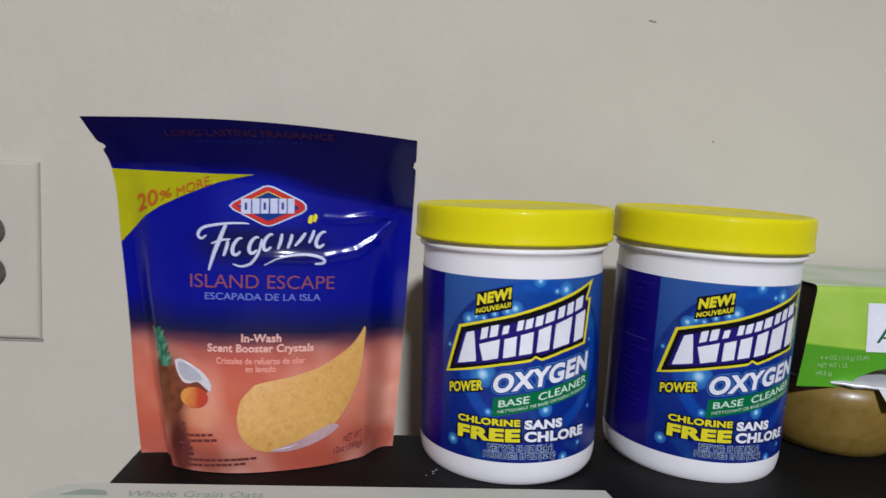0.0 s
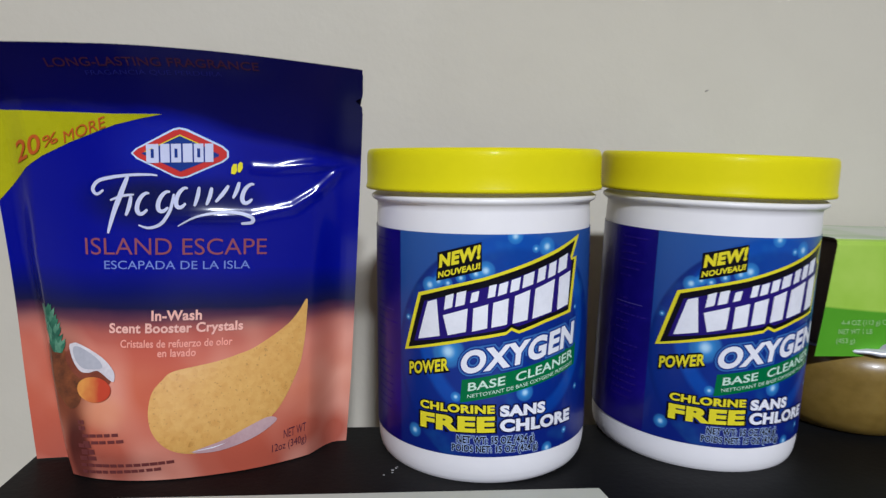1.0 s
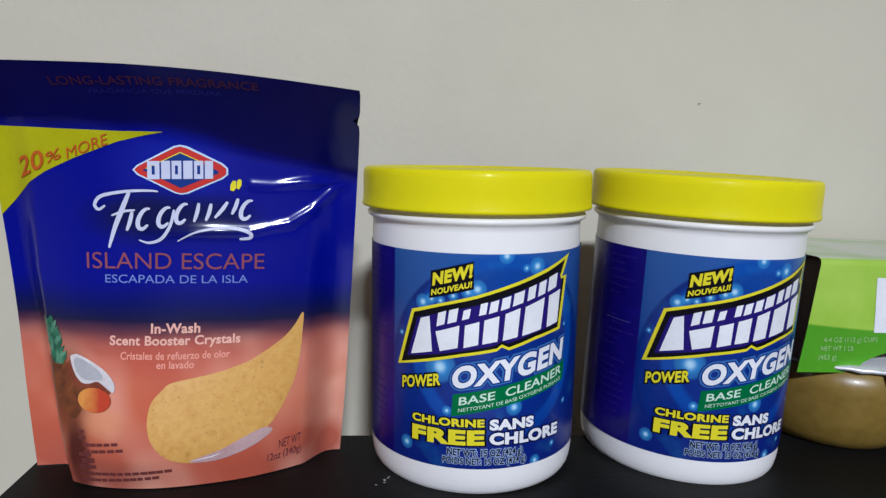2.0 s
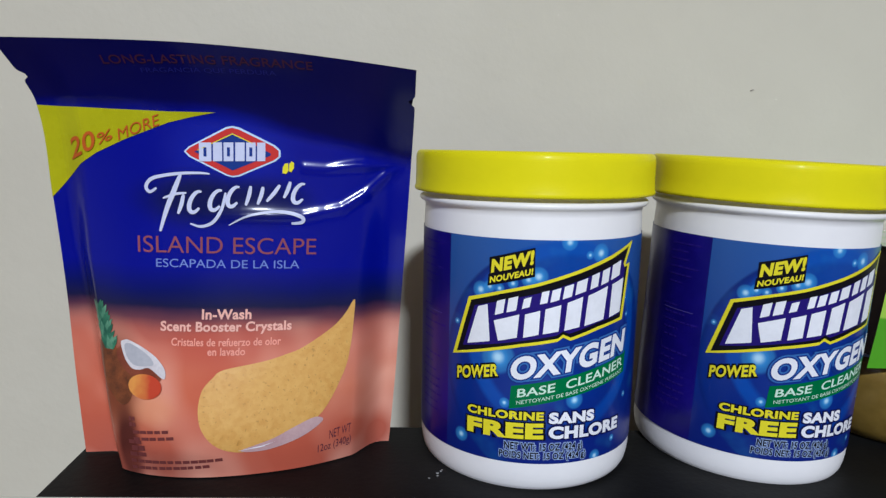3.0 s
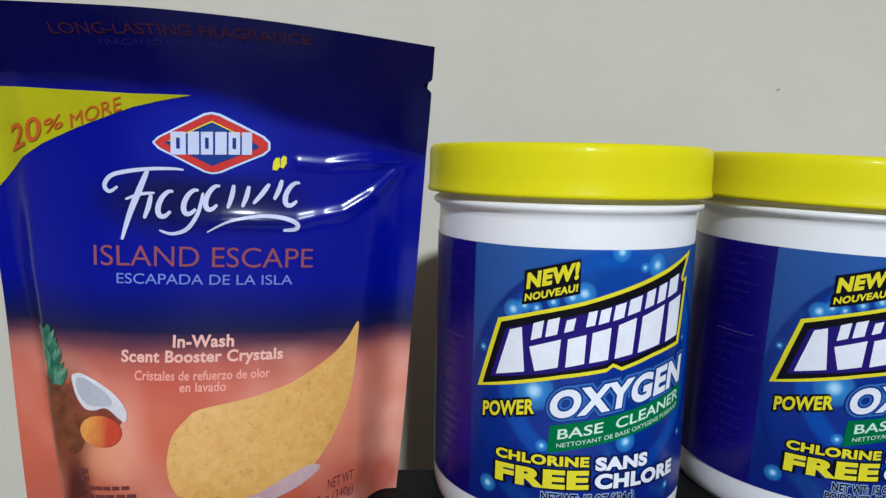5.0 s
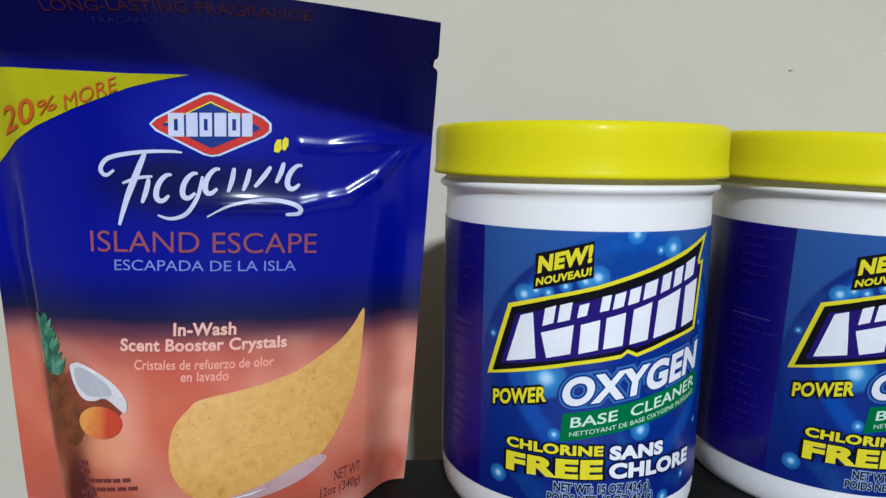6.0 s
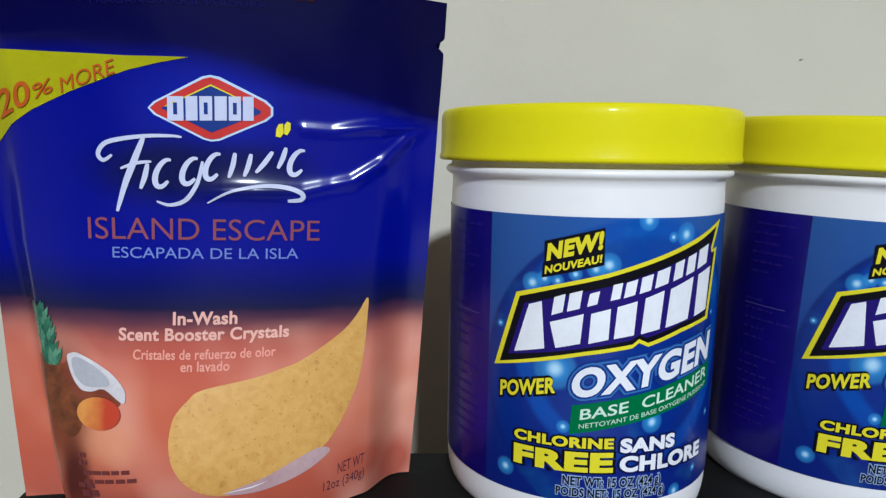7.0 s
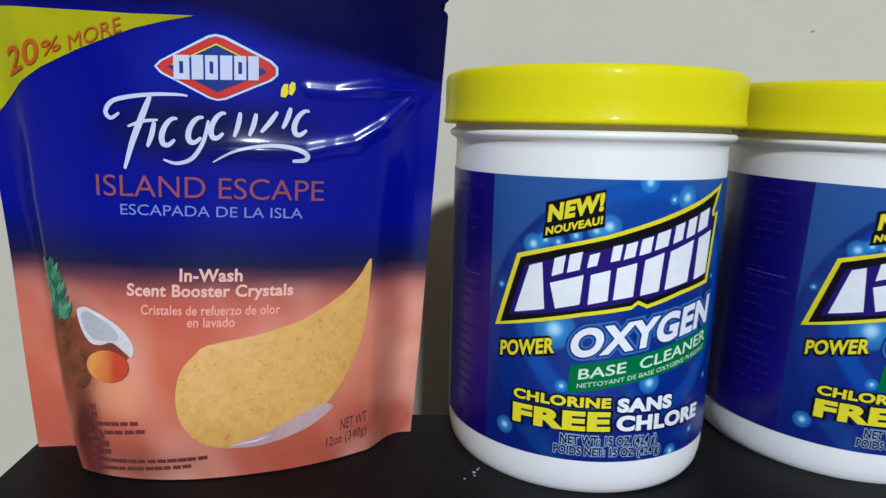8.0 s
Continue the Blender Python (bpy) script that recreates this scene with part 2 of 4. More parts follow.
def label_material(R):
    """Wrap-round paper label: steel blue ground, a deep blue disc with a bright arc, a violet side panel."""
    m, nt, b = mat("jar_label", 0.30, 0.0, 0.10, 0.3)
    s, z = uv_axes(nt)
    co = nt.nodes.new("ShaderNodeTexCoord").outputs["UV"]
    dx = calc(nt, "SUBTRACT", s, 0.003)
    dz = calc(nt, "SUBTRACT", z, 0.047)
    r = calc(nt, "SQRT", calc(nt, "ADD", calc(nt, "MULTIPLY", dx, dx), calc(nt, "MULTIPLY", dz, dz)))
    cloud = noise_node(nt, 45, 3, coord=co)
    ground = ramp(nt, calc(nt, "DIVIDE", z, 0.09), [(0.14, (0.006, 0.02, 0.17)), (0.45, (0.006, 0.028, 0.23)), (0.75, (0.020, 0.072, 0.29)), (1.0, (0.028, 0.095, 0.33))])
    disc = ramp(nt, calc(nt, "DIVIDE", r, 0.05), [(0.0, (0.005, 0.030, 0.25)), (0.55, (0.004, 0.022, 0.21)), (0.80, (0.004, 0.026, 0.22)), (0.845, (0.003, 0.018, 0.16))])
    inside = ramp(nt, calc(nt, "DIVIDE", r, 0.05), [(0.835, (1, 1, 1)), (0.855, (0, 0, 0))])
    col = mix(nt, inside, ground, disc)
    ex, ez = calc(nt, "SUBTRACT", s, 0.004), calc(nt, "SUBTRACT", z, 0.056)
    ring_r = calc(nt, "SQRT", calc(nt, "ADD", calc(nt, "MULTIPLY", ex, ex), calc(nt, "MULTIPLY", ez, ez)))
    ring = ramp(nt, calc(nt, "DIVIDE", ring_r, 0.05), [(0.56, (0, 0, 0)), (0.60, (1, 1, 1)), (0.665, (1, 1, 1)), (0.70, (0, 0, 0))])
    col = mix(nt, calc(nt, "MULTIPLY", ring, 0.75), col, (0.008, 0.080, 0.42))
    upper = ramp(nt, calc(nt, "DIVIDE", z, 0.09), [(0.76, (0, 0, 0)), (0.86, (1, 1, 1))])
    beam = ramp(nt, calc(nt, "ABSOLUTE", calc(nt, "DIVIDE", calc(nt, "SUBTRACT", s, 0.006), 0.05)), [(0.1, (1, 1, 1)), (0.6, (0, 0, 0))])
    col = mix(nt, calc(nt, "MULTIPLY", calc(nt, "MULTIPLY", upper, beam), 0.45), col, (0.006, 0.085, 0.42))
    low = ramp(nt, calc(nt, "DIVIDE", z, 0.09), [(0.22, (1, 1, 1)), (0.40, (0, 0, 0))])
    col = mix(nt, calc(nt, "MULTIPLY", low, 0.75), col, (0.006, 0.015, 0.18))
    glow = ramp(nt, cloud.outputs["Fac"], [(0.55, (0, 0, 0)), (0.8, (0.3, 0.3, 0.3))])
    col = mix(nt, calc(nt, "MULTIPLY", glow, inside), col, (0.05, 0.32, 0.60))
    for deg, bz, br in BUBBLES:
        ax = calc(nt, "SUBTRACT", s, math.radians(deg) * R)
        az = calc(nt, "SUBTRACT", z, bz)
        q = calc(nt, "DIVIDE", calc(nt, "SQRT", calc(nt, "ADD", calc(nt, "MULTIPLY", ax, ax), calc(nt, "MULTIPLY", az, az))), br * 1.35)
        col = mix(nt, ramp(nt, q, [(0.30, (0.85, 0.85, 0.85)), (0.72, (0.45, 0.45, 0.45)), (1.0, (0, 0, 0))], "EASE"), col, (0.06, 0.30, 0.66))
        col = mix(nt, ramp(nt, q, [(0.05, (0.8, 0.8, 0.8)), (0.45, (0, 0, 0))], "EASE"), col, (0.55, 0.80, 0.95))
    left = calc(nt, "LESS_THAN", s, -0.0389)
    right = calc(nt, "GREATER_THAN", s, 0.049)
    streak = noise_node(nt, 60, 2, coord=co)
    violet = ramp(nt, streak.outputs["Fac"], [(0.35, (0.006, 0.003, 0.13)), (0.7, (0.012, 0.005, 0.20))])
    col = mix(nt, calc(nt, "MAXIMUM", left, right), col, violet)
    link(nt, col, b.inputs["Base Color"])
    return m


def sleeve_material():
    """Printed card: light green above a darker green wave."""
    m, nt, b = mat("green_card", 0.35, 0.0, 0.1)
    u, v = uv_axes(nt)
    edge = calc(nt, "ADD", v, calc(nt, "MULTIPLY", calc(nt, "SINE", calc(nt, "MULTIPLY_ADD", u, 26.0, 0.3)), 0.09))
    co = object_coord(nt)
    n = noise_node(nt, 40, 3, coord=co)
    light = ramp(nt, n.outputs["Fac"], [(0.3, (0.30, 0.52, 0.035)), (0.7, (0.42, 0.62, 0.09))])
    dark = ramp(nt, n.outputs["Fac"], [(0.3, (0.075, 0.30, 0.006)), (0.7, (0.10, 0.36, 0.012))])
    col = mix(nt, ramp(nt, edge, [(0.455, (0, 0, 0)), (0.475, (1, 1, 1))]), dark, light)
    worn = noise_node(nt, 22, 4, coord=co)
    top = ramp(nt, worn.outputs["Fac"], [(0.42, (0.42, 0.56, 0.30)), (0.58, (0.62, 0.66, 0.56))])
    is_top = calc(nt, "GREATER_THAN", v, 1.03)
    col = mix(nt, is_top, col, top)
    link(nt, col, b.inputs["Base Color"])
    return m


def sauce_material():
    m, nt, b = mat("sauce_in_clear_cup", 0.34, 0.0, 0.12)
    co = object_coord(nt)
    n1, n2 = noise_node(nt, 30, 4, coord=co), noise_node(nt, 240, 3, coord=co)
    f = calc(nt, "ADD", calc(nt, "MULTIPLY", n1.outputs["Fac"], 0.7), calc(nt, "MULTIPLY", n2.outputs["Fac"], 0.3))
    link(nt, ramp(nt, f, [(0.35, (0.20, 0.125, 0.022)), (0.65, (0.29, 0.19, 0.042))]), b.inputs["Base Color"])
    b.inputs["Subsurface Weight"].default_value = 0.15
    b.inputs["Subsurface Radius"].default_value = (0.01, 0.006, 0.002)
    return m


printed_film, golden_crystals = film_material(), crystal_material()
jar_label, green_card, sauce = label_material(0.0418), sleeve_material(), sauce_material()


# ---------------------------------------------------------------- mesh helpers
def finish(bm, name, material, parent=None, label="", smooth=False):
    me = bpy.data.meshes.new(name)
    bm.to_mesh(me)
    bm.free()
    me.materials.append(material)
    if smooth:
        for p in me.polygons:
            p.use_smooth = True
    ob = new(name, me)
    if parent is not None:
        ob.parent = parent
    return tagged(ob, label)


def part(name, bm, material, parent, label="", smooth=False):
    return finish(bm, name, material, parent, label, smooth)


def thing(name, m, label, category, group="", kind=""):
    ob = new(name)
    ob.matrix_world = m
    ob.empty_display_size = 0.02
    return tagged(ob, label, category, group, kind)


def box_bm(x0, y0, z0, x1, y1, z1, bevel=0.0, seg=2):
    bm = bmesh.new()
    bmesh.ops.create_cube(bm, size=1)
    for v in bm.verts:
        v.co = Vector(((x0 + x1) / 2 + v.co.x * (x1 - x0), (y0 + y1) / 2 + v.co.y * (y1 - y0), (z0 + z1) / 2 + v.co.z * (z1 - z0)))
    if bevel:
        bmesh.ops.bevel(bm, geom=bm.edges[:], offset=bevel, segments=seg, profile=0.5, affect="EDGES")
    return bm


def lathe_bm(profile, n=96, uv=False):
    """Turns (radius, height) pairs round the z axis."""
    bm = bmesh.new()
    rings = []
    for r, z in profile:
        if r < 1e-6:
            rings.append([bm.verts.new((0, 0, z))])
        else:
            rings.append([bm.verts.new((r * math.sin(2 * math.pi * i / n), -r * math.cos(2 * math.pi * i / n), z)) for i in range(n)])
    for a, b in zip(rings, rings[1:]):
        for i in range(n):
            k = (i + 1) % n
            if len(a) == 1:
                bm.faces.new((a[0], b[k], b[i]))
            elif len(b) == 1:
                bm.faces.new((a[i], a[k], b[0]))
            else:
                bm.faces.new((a[i], a[k], b[k], b[i]))
    bmesh.ops.recalc_face_normals(bm, faces=bm.faces[:])
    return bm


def grid_bm(nu, nv, at, uv_at=None):
    """A sheet of nu x nv cells with corners at(i / nu, j / nv)."""
    bm = bmesh.new()
    vs = [[bm.verts.new(at(i / nu, j / nv)) for j in range(nv + 1)] for i in range(nu + 1)]
    layer = bm.loops.layers.uv.new("UVMap") if uv_at else None
    for i in range(nu):
        for j in range(nv):
            f = bm.faces.new((vs[i][j], vs[i + 1][j], vs[i + 1][j + 1], vs[i][j + 1]))
            if uv_at:
                for lp, (a, c) in zip(f.loops, ((i, j), (i + 1, j), (i + 1, j + 1), (i, j + 1))):
                    lp[layer].uv = uv_at(a / nu, c / nv)
    return bm


def cut(bm, axis, lo, hi, step):
    n = max(1, int((hi - lo) / step))
    for k in range(1, n):
        p, q = Vector((0, 0, 0)), Vector((0, 0, 0))
        p[axis], q[axis] = lo + (hi - lo) * k / n, 1
        bmesh.ops.bisect_plane(bm, geom=bm.verts[:] + bm.edges[:] + bm.faces[:], plane_co=p, plane_no=q, dist=1e-7)


def text_bm(words, thick=0.0, grow=0.0):
    """Flat letters, 0..1 wide and with capitals 0..1 high; grow swells them evenly past those bounds."""
    cu = bpy.data.curves.new("letters", "FONT")
    cu.body, cu.fill_mode, cu.resolution_u, cu.offset = words, "FRONT", 5, thick + grow
    cu.space_character = 1.0 + max(0.0, thick) * 1.6
    ob = new("letters", cu)
    bpy.context.view_layer.update()
    me = bpy.data.meshes.new_from_object(ob.evaluated_get(bpy.context.evaluated_depsgraph_get()))
    bpy.data.objects.remove(ob)
    bm = bmesh.new()
    bm.from_mesh(me)
    bpy.data.meshes.remove(me)
    xs = [v.co.x for v in bm.verts]
    lo, hi = min(xs) + grow, max(xs) - grow
    for v in bm.verts:
        v.co = Vector(((v.co.x - lo) / (hi - lo), (v.co.y + max(0.0, thick)) / (0.69 + 2 * max(0.0, thick)), 0))
    return bm


def poly_bm(points):
    bm = bmesh.new()
    bm.faces.new([bm.verts.new((a, b, 0)) for a, b in points])
    bmesh.ops.triangulate(bm, faces=bm.faces[:])
    return bm


def disc_points(a, b, ra, rb, n=20, turn=0.0):
    c, s = math.cos(turn), math.sin(turn)
    return [(a + ra * math.cos(2 * math.pi * k / n) * c - rb * math.sin(2 * math.pi * k / n) * s,
             b + ra * math.cos(2 * math.pi * k / n) * s + rb * math.sin(2 * math.pi * k / n) * c) for k in range(n)]


class Surface:
    """Prints flat shapes on to a bent sheet: at(a, b, lift) gives the place."""

    def __init__(self, at, width_per_a, step=0.0025):
        self.at, self.k, self.step = at, width_per_a, step

    def shape(self, name, points, material, parent, lift, label=""):
        bm = poly_bm(points)
        self.lay(bm, lift)
        return part(name, bm, material, parent, label)

    def lay(self, bm, lift):
        al, ah = min(v.co.x for v in bm.verts), max(v.co.x for v in bm.verts)
        bl, bh = min(v.co.y for v in bm.verts), max(v.co.y for v in bm.verts)
        cut(bm, 0, al, ah, self.step / self.k)
        cut(bm, 1, bl, bh, self.step)
        for v in bm.verts:
            v.co = self.at(v.co.x, v.co.y, lift)

    def words(self, name, words, start, end, cap, material, parent, lift, thick=0.0, slant=0.0, cap_end=None, arc=0.0, grow=0.0, label=""):
        bm = text_bm(words, thick, grow)
        for v in bm.verts:
            x, y = v.co.x, v.co.y
            h = cap + ((cap_end or cap) - cap) * x
            v.co = Vector((start[0] + (end[0] - start[0]) * x + slant * y * h / self.k,
                           start[1] + (end[1] - start[1]) * x + y * h + arc * 4 * x * (1 - x), 0))
        self.lay(bm, lift)
        return part(name, bm, material, parent, label)


# ---------------------------------------------------------------- room
def structure(name, bm, material, label, category):
    ob = finish(bm, name, material)
    return tagged(ob, label, category, kind="structure")


EAST, WEST, SOUTH, TOP = 3.2, -3.2, -5.0, 2.5
structure("wall_north", box_bm(WEST, WALL, 0, EAST, WALL + 0.12, TOP), wall_paint, "plain beige painted wall with faint scuffs", "wall")
structure("wall_south", box_bm(WEST, SOUTH - 0.12, 0, EAST, SOUTH, TOP), wall_paint, "plain beige painted wall of the room", "wall")
structure("wall_west", box_bm(WEST - 0.12, SOUTH, 0, WEST, WALL, TOP), wall_paint, "plain beige painted wall of the room", "wall")
structure("wall_east", box_bm(EAST, SOUTH, 0, EAST + 0.12, WALL, TOP), wall_paint, "plain beige painted wall of the room", "wall")
structure("floor", box_bm(WEST - 0.12, SOUTH - 0.12, -0.08, EAST + 0.12, WALL + 0.12, 0), floor_wood, "plain brown floor of the room", "floor")
structure("ceiling", box_bm(WEST - 0.12, SOUTH - 0.12, TOP, EAST + 0.12, WALL + 0.12, TOP + 0.1), ceiling_paint, "plain off-white ceiling of the room", "ceiling")


def scuff(x, z, w, h, turn):
    bm = bmesh.new()
    n = 12
    ring = [bm.verts.new((w * math.cos(2 * math.pi * k / n) * (1 + 0.25 * math.sin(3 * k)), -0.0006, h * math.sin(2 * math.pi * k / n))) for k in range(n)]
    back = [bm.verts.new((v.co.x * 1.1, 0, v.co.z * 1.1)) for v in ring]
    bm.faces.new(ring)
    for k in range(n):
        bm.faces.new((ring[k], back[k], back[(k + 1) % n], ring[(k + 1) % n]))
    ob = finish(bm, "wall_scuff", scuff_and_shade)
    ob.matrix_world = pose(x, WALL, z, 0, turn, 0)
    tagged(ob, "small grey scuff mark on the beige wall", "scuff mark", kind="structure")


scuff(0.1456, SHELF + 0.2415, 0.0026, 0.0005, 8)
scuff(0.196, SHELF + 0.164, 0.0010, 0.0004, -20)


def wall_plate():
    p = thing("wall_plate", pose(-0.309, WALL, SHELF + 0.0668), "cream plastic wall plate with two dark round knobs", "wall plate")
    bm = box_bm(-0.0577, -0.0034, -0.0583, 0.0577, 0.0, 0.0583)
    edges = [e for e in bm.edges if all(v.co.y < -0.002 for v in e.verts)]
    bmesh.ops.bevel(bm, geom=edges, offset=0.0031, segments=5, profile=0.5, affect="EDGES")
    part("plate", bm, plate_plastic, p, smooth=False)
    for dz in (0.0135, -0.0135):
        k = lathe_bm([(0, 0.0), (0.0095, 0.0), (0.0100, 0.002), (0.0086, 0.004), (0.0080, 0.011), (0.0066, 0.0132), (0, 0.0136)], 32)
        bmesh.ops.rotate(k, verts=k.verts[:], cent=(0, 0, 0), matrix=Matrix.Rotation(math.pi / 2, 3, "X"))
        bmesh.ops.translate(k, verts=k.verts[:], vec=(0.0275, -0.0033, dz))
        part("knob", k, knob_metal, p, "dark metal knob", True)
    # added dark bar that paints the shadow along the plate's lower edge
    shade_bar = box_bm(-0.058, -0.0012, -0.0598, 0.0584, 0.0, -0.0586)
    part("shadow_strip", shade_bar, scuff_and_shade, p, "thin dark strip standing in for the plate's shadow")


wall_plate()


def lamp_fixture():
    f = thing("ceiling_lamp", pose(LAMP_AT.x, LAMP_AT.y, 2.5), "flat round white ceiling lamp", "lamp")
    part("base", lathe_bm([(0, 0), (0.15, 0), (0.15, -0.03), (0.145, -0.045), (0, -0.045)], 48), white_plastic, f, smooth=True)
    part("rim", lathe_bm([(0.150, -0.03), (0.160, -0.035), (0.162, -0.062), (0.150, -0.068), (0.135, -0.064), (0.140, -0.046), (0.150, -0.03)], 48), white_plastic, f, smooth=True)


lamp_fixture()


# ---------------------------------------------------------------- the black shelf
def shelf():
    s = thing("shelf", pose(0, 0, 0), "low black laminate shelf unit with a dusty top", "shelf")
    outline = [(-0.132, 0.10), (0.75, 0.10), (0.75, WALL - 0.004), (0.172, WALL - 0.004), (0.172, 0.343), (-0.133, 0.343)]
    bm = bmesh.new()
    low = [bm.verts.new((x, y, SHELF - 0.022)) for x, y in outline]
    f = bm.faces.new(low)
    up = bmesh.ops.extrude_face_region(bm, geom=[f])
    bmesh.ops.translate(bm, verts=[v for v in up["geom"] if isinstance(v, bmesh.types.BMVert)], vec=(0, 0, 0.022))
    bmesh.ops.recalc_face_normals(bm, faces=bm.faces[:])
    bmesh.ops.bevel(bm, geom=[e for e in bm.edges if abs(e.verts[0].co.z - e.verts[1].co.z) < 1e-6], offset=0.0012, segments=2, affect="EDGES")
    part("top_board", bm, black_board, s)
    for x0, x1 in ((-0.12, -0.10), (0.72, 0.74)):
        part("side_panel", box_bm(x0, 0.11, 0, x1, 0.33, SHELF - 0.022, 0.001), black_board, s)
    part("back_panel", box_bm(-0.10, 0.318, 0.05, 0.72, 0.33, SHELF - 0.022), black_board, s)


shelf()


def crumb(x, y, r, seed):
    bm = bmesh.new()
    bmesh.ops.create_icosphere(bm, subdivisions=2, radius=r)
    for v in bm.verts:
        v.co *= 0.8 + 0.5 * noise.noise(v.co * 900 + Vector((seed, 0, 0)))
        v.co.z = max(v.co.z * 0.35, -r * 0.2)
    ob = finish(bm, "crumb", crumb_white, smooth=True)
    ob.matrix_world = pose(x, y, SHELF + r * 0.2)
    tagged(ob, "tiny pale crumb on the black shelf", "crumb", "crumbs by the jar")


for cx, cy, cr, cs in ((-0.0009, 0.302, 0.0008, 1), (0.0002, 0.3035, 0.0006, 2), (-0.0012, 0.3002, 0.0005, 3), (-0.0042, 0.2985, 0.0005, 4), (0.0008, 0.3045, 0.0004, 5)):
    crumb(cx, cy, cr, cs)


# ---------------------------------------------------------------- the scent booster pouch
POUCH_Z = (0.0, 0.012, 0.030, 0.060, 0.094, 0.125, 0.1445)
POUCH_XL = (-0.1298, -0.1316, -0.1340, -0.1362, -0.1388, -0.1418, -0.1505)
POUCH_YL = (0.315, 0.3163, 0.318, 0.318, 0.316, 0.3135, 0.3085)
POUCH_XR = (-0.0189, -0.0182, -0.0173, -0.0163, -0.0153, -0.0146, -0.0147)
POUCH_YR = (0.3276, 0.3274, 0.327, 0.326, 0.322, 0.3195, 0.317)
POUCH_BULGE = (0.0238, 0.0262, 0.0245, 0.017, 0.0095, 0.005, 0.0)
CREASES = [[(0.43, 0.0884), (0.547, 0.0897), (0.70, 0.0902), (0.81, 0.0938), (0.875, 0.0994), (0.935, 0.1076), (0.978, 0.1104)],
           [(0.70, 0.1071), (0.76, 0.1071), (0.84, 0.1091), (0.968, 0.1105)]]


def smooth_along(z, values):
    """Cubic run through the heights of the pouch."""
    k = 0
    while k < len(POUCH_Z) - 2 and z > POUCH_Z[k + 1]:
        k += 1
    h = POUCH_Z[k + 1] - POUCH_Z[k]
    t = (z - POUCH_Z[k]) / h
    slope = []
    for i in (k, k + 1):
        lo, hi = max(i - 1, 0), min(i + 1, len(POUCH_Z) - 1)
        slope.append((values[hi] - values[lo]) / (POUCH_Z[hi] - POUCH_Z[lo]) * h)
    t2, t3 = t * t, t * t * t
    return values[k] * (2 * t3 - 3 * t2 + 1) + slope[0] * (t3 - 2 * t2 + t) + values[k + 1] * (3 * t2 - 2 * t3) + slope[1] * (t3 - t2)


def crease_height(u, z):
    best = 0.0
    for line in CREASES:
        for (a, b), (c, d) in zip(line, line[1:]):
            ex, ey = (c - a) * 0.12, d - b
            px, py = (u - a) * 0.12, z - b
            t = max(0.0, min(1.0, (px * ex + py * ey) / (ex * ex + ey * ey)))
            q = (px - t * ex) ** 2 + (py - t * ey) ** 2
            wide = 0.6 * min(1.0, max(0.0, (0.86 - u) / 0.12)) if line is CREASES[0] else 0.0
            best = max(best, 0.65 * math.exp(-q / 0.0018 ** 2) + wide * math.exp(-q / 0.0046 ** 2))
    return best


def pouch_front(u, z, lift=0.0):
    xl, xr = smooth_along(z, POUCH_XL), smooth_along(z, POUCH_XR)
    yl, yr = smooth_along(z, POUCH_YL), smooth_along(z, POUCH_YR)
    seam = 0.030 + 0.055 * max(0.0, 1 - z / 0.075)
    w = min(max((u - seam) / (0.975 - seam), 0.0), 1.0)
    s = math.sin(math.pi * w ** 0.8) ** 0.6 if 0 < w < 1 else 0.0
    ease = min(1.0, w / 0.09) if w < 0.5 else min(1.0, (1 - w) / 0.12)
    s *= ease * ease * (3 - 2 * ease)
    y = yl + (yr - yl) * u - smooth_along(z, POUCH_BULGE) * s
    soft = noise.noise(Vector((u * 5, z * 30, 3.1))) * 0.0008 * s
    y -= 0.0008 * (1.0 + 1.1 * min(1.0, max(0.0, (u - 0.76) / 0.10))) * crease_height(u, z) * min(1.0, max(0.0, (0.985 - u) / 0.06)) * min(1.0, max(0.0, (u - 0.38) / 0.15)) + soft
    # the stiff top leans forward above a slanting fold
    dip = min(1.0, max(0.0, (u - 0.18) / 0.27))
    fold = 0.1266 - 0.0080 * dip * dip * (3 - 2 * dip) - 0.0060 * max(0.0, (u - 0.45) / 0.55)
    over = max(0.0, z - fold)
    y -= 0.24 * over * over / (over + 0.0025)
    k = (z / 0.1445) ** 3
    rise = k * (0.0030 * max(0.0, math.sin(math.pi * min(max(u, 0), 1))) - 0.0016 * u)
    return Vector((xl + (xr - xl) * u, y - lift, SHELF + z + rise + 0.0005))


def pouch_back(u, z):
    f = pouch_front(u, z)
    yl, yr = smooth_along(z, POUCH_YL), smooth_along(z, POUCH_YR)
    chord = yl + (yr - yl) * u
    return Vector((f.x, chord + 0.0006 + (chord - f.y) * 0.75, f.z))


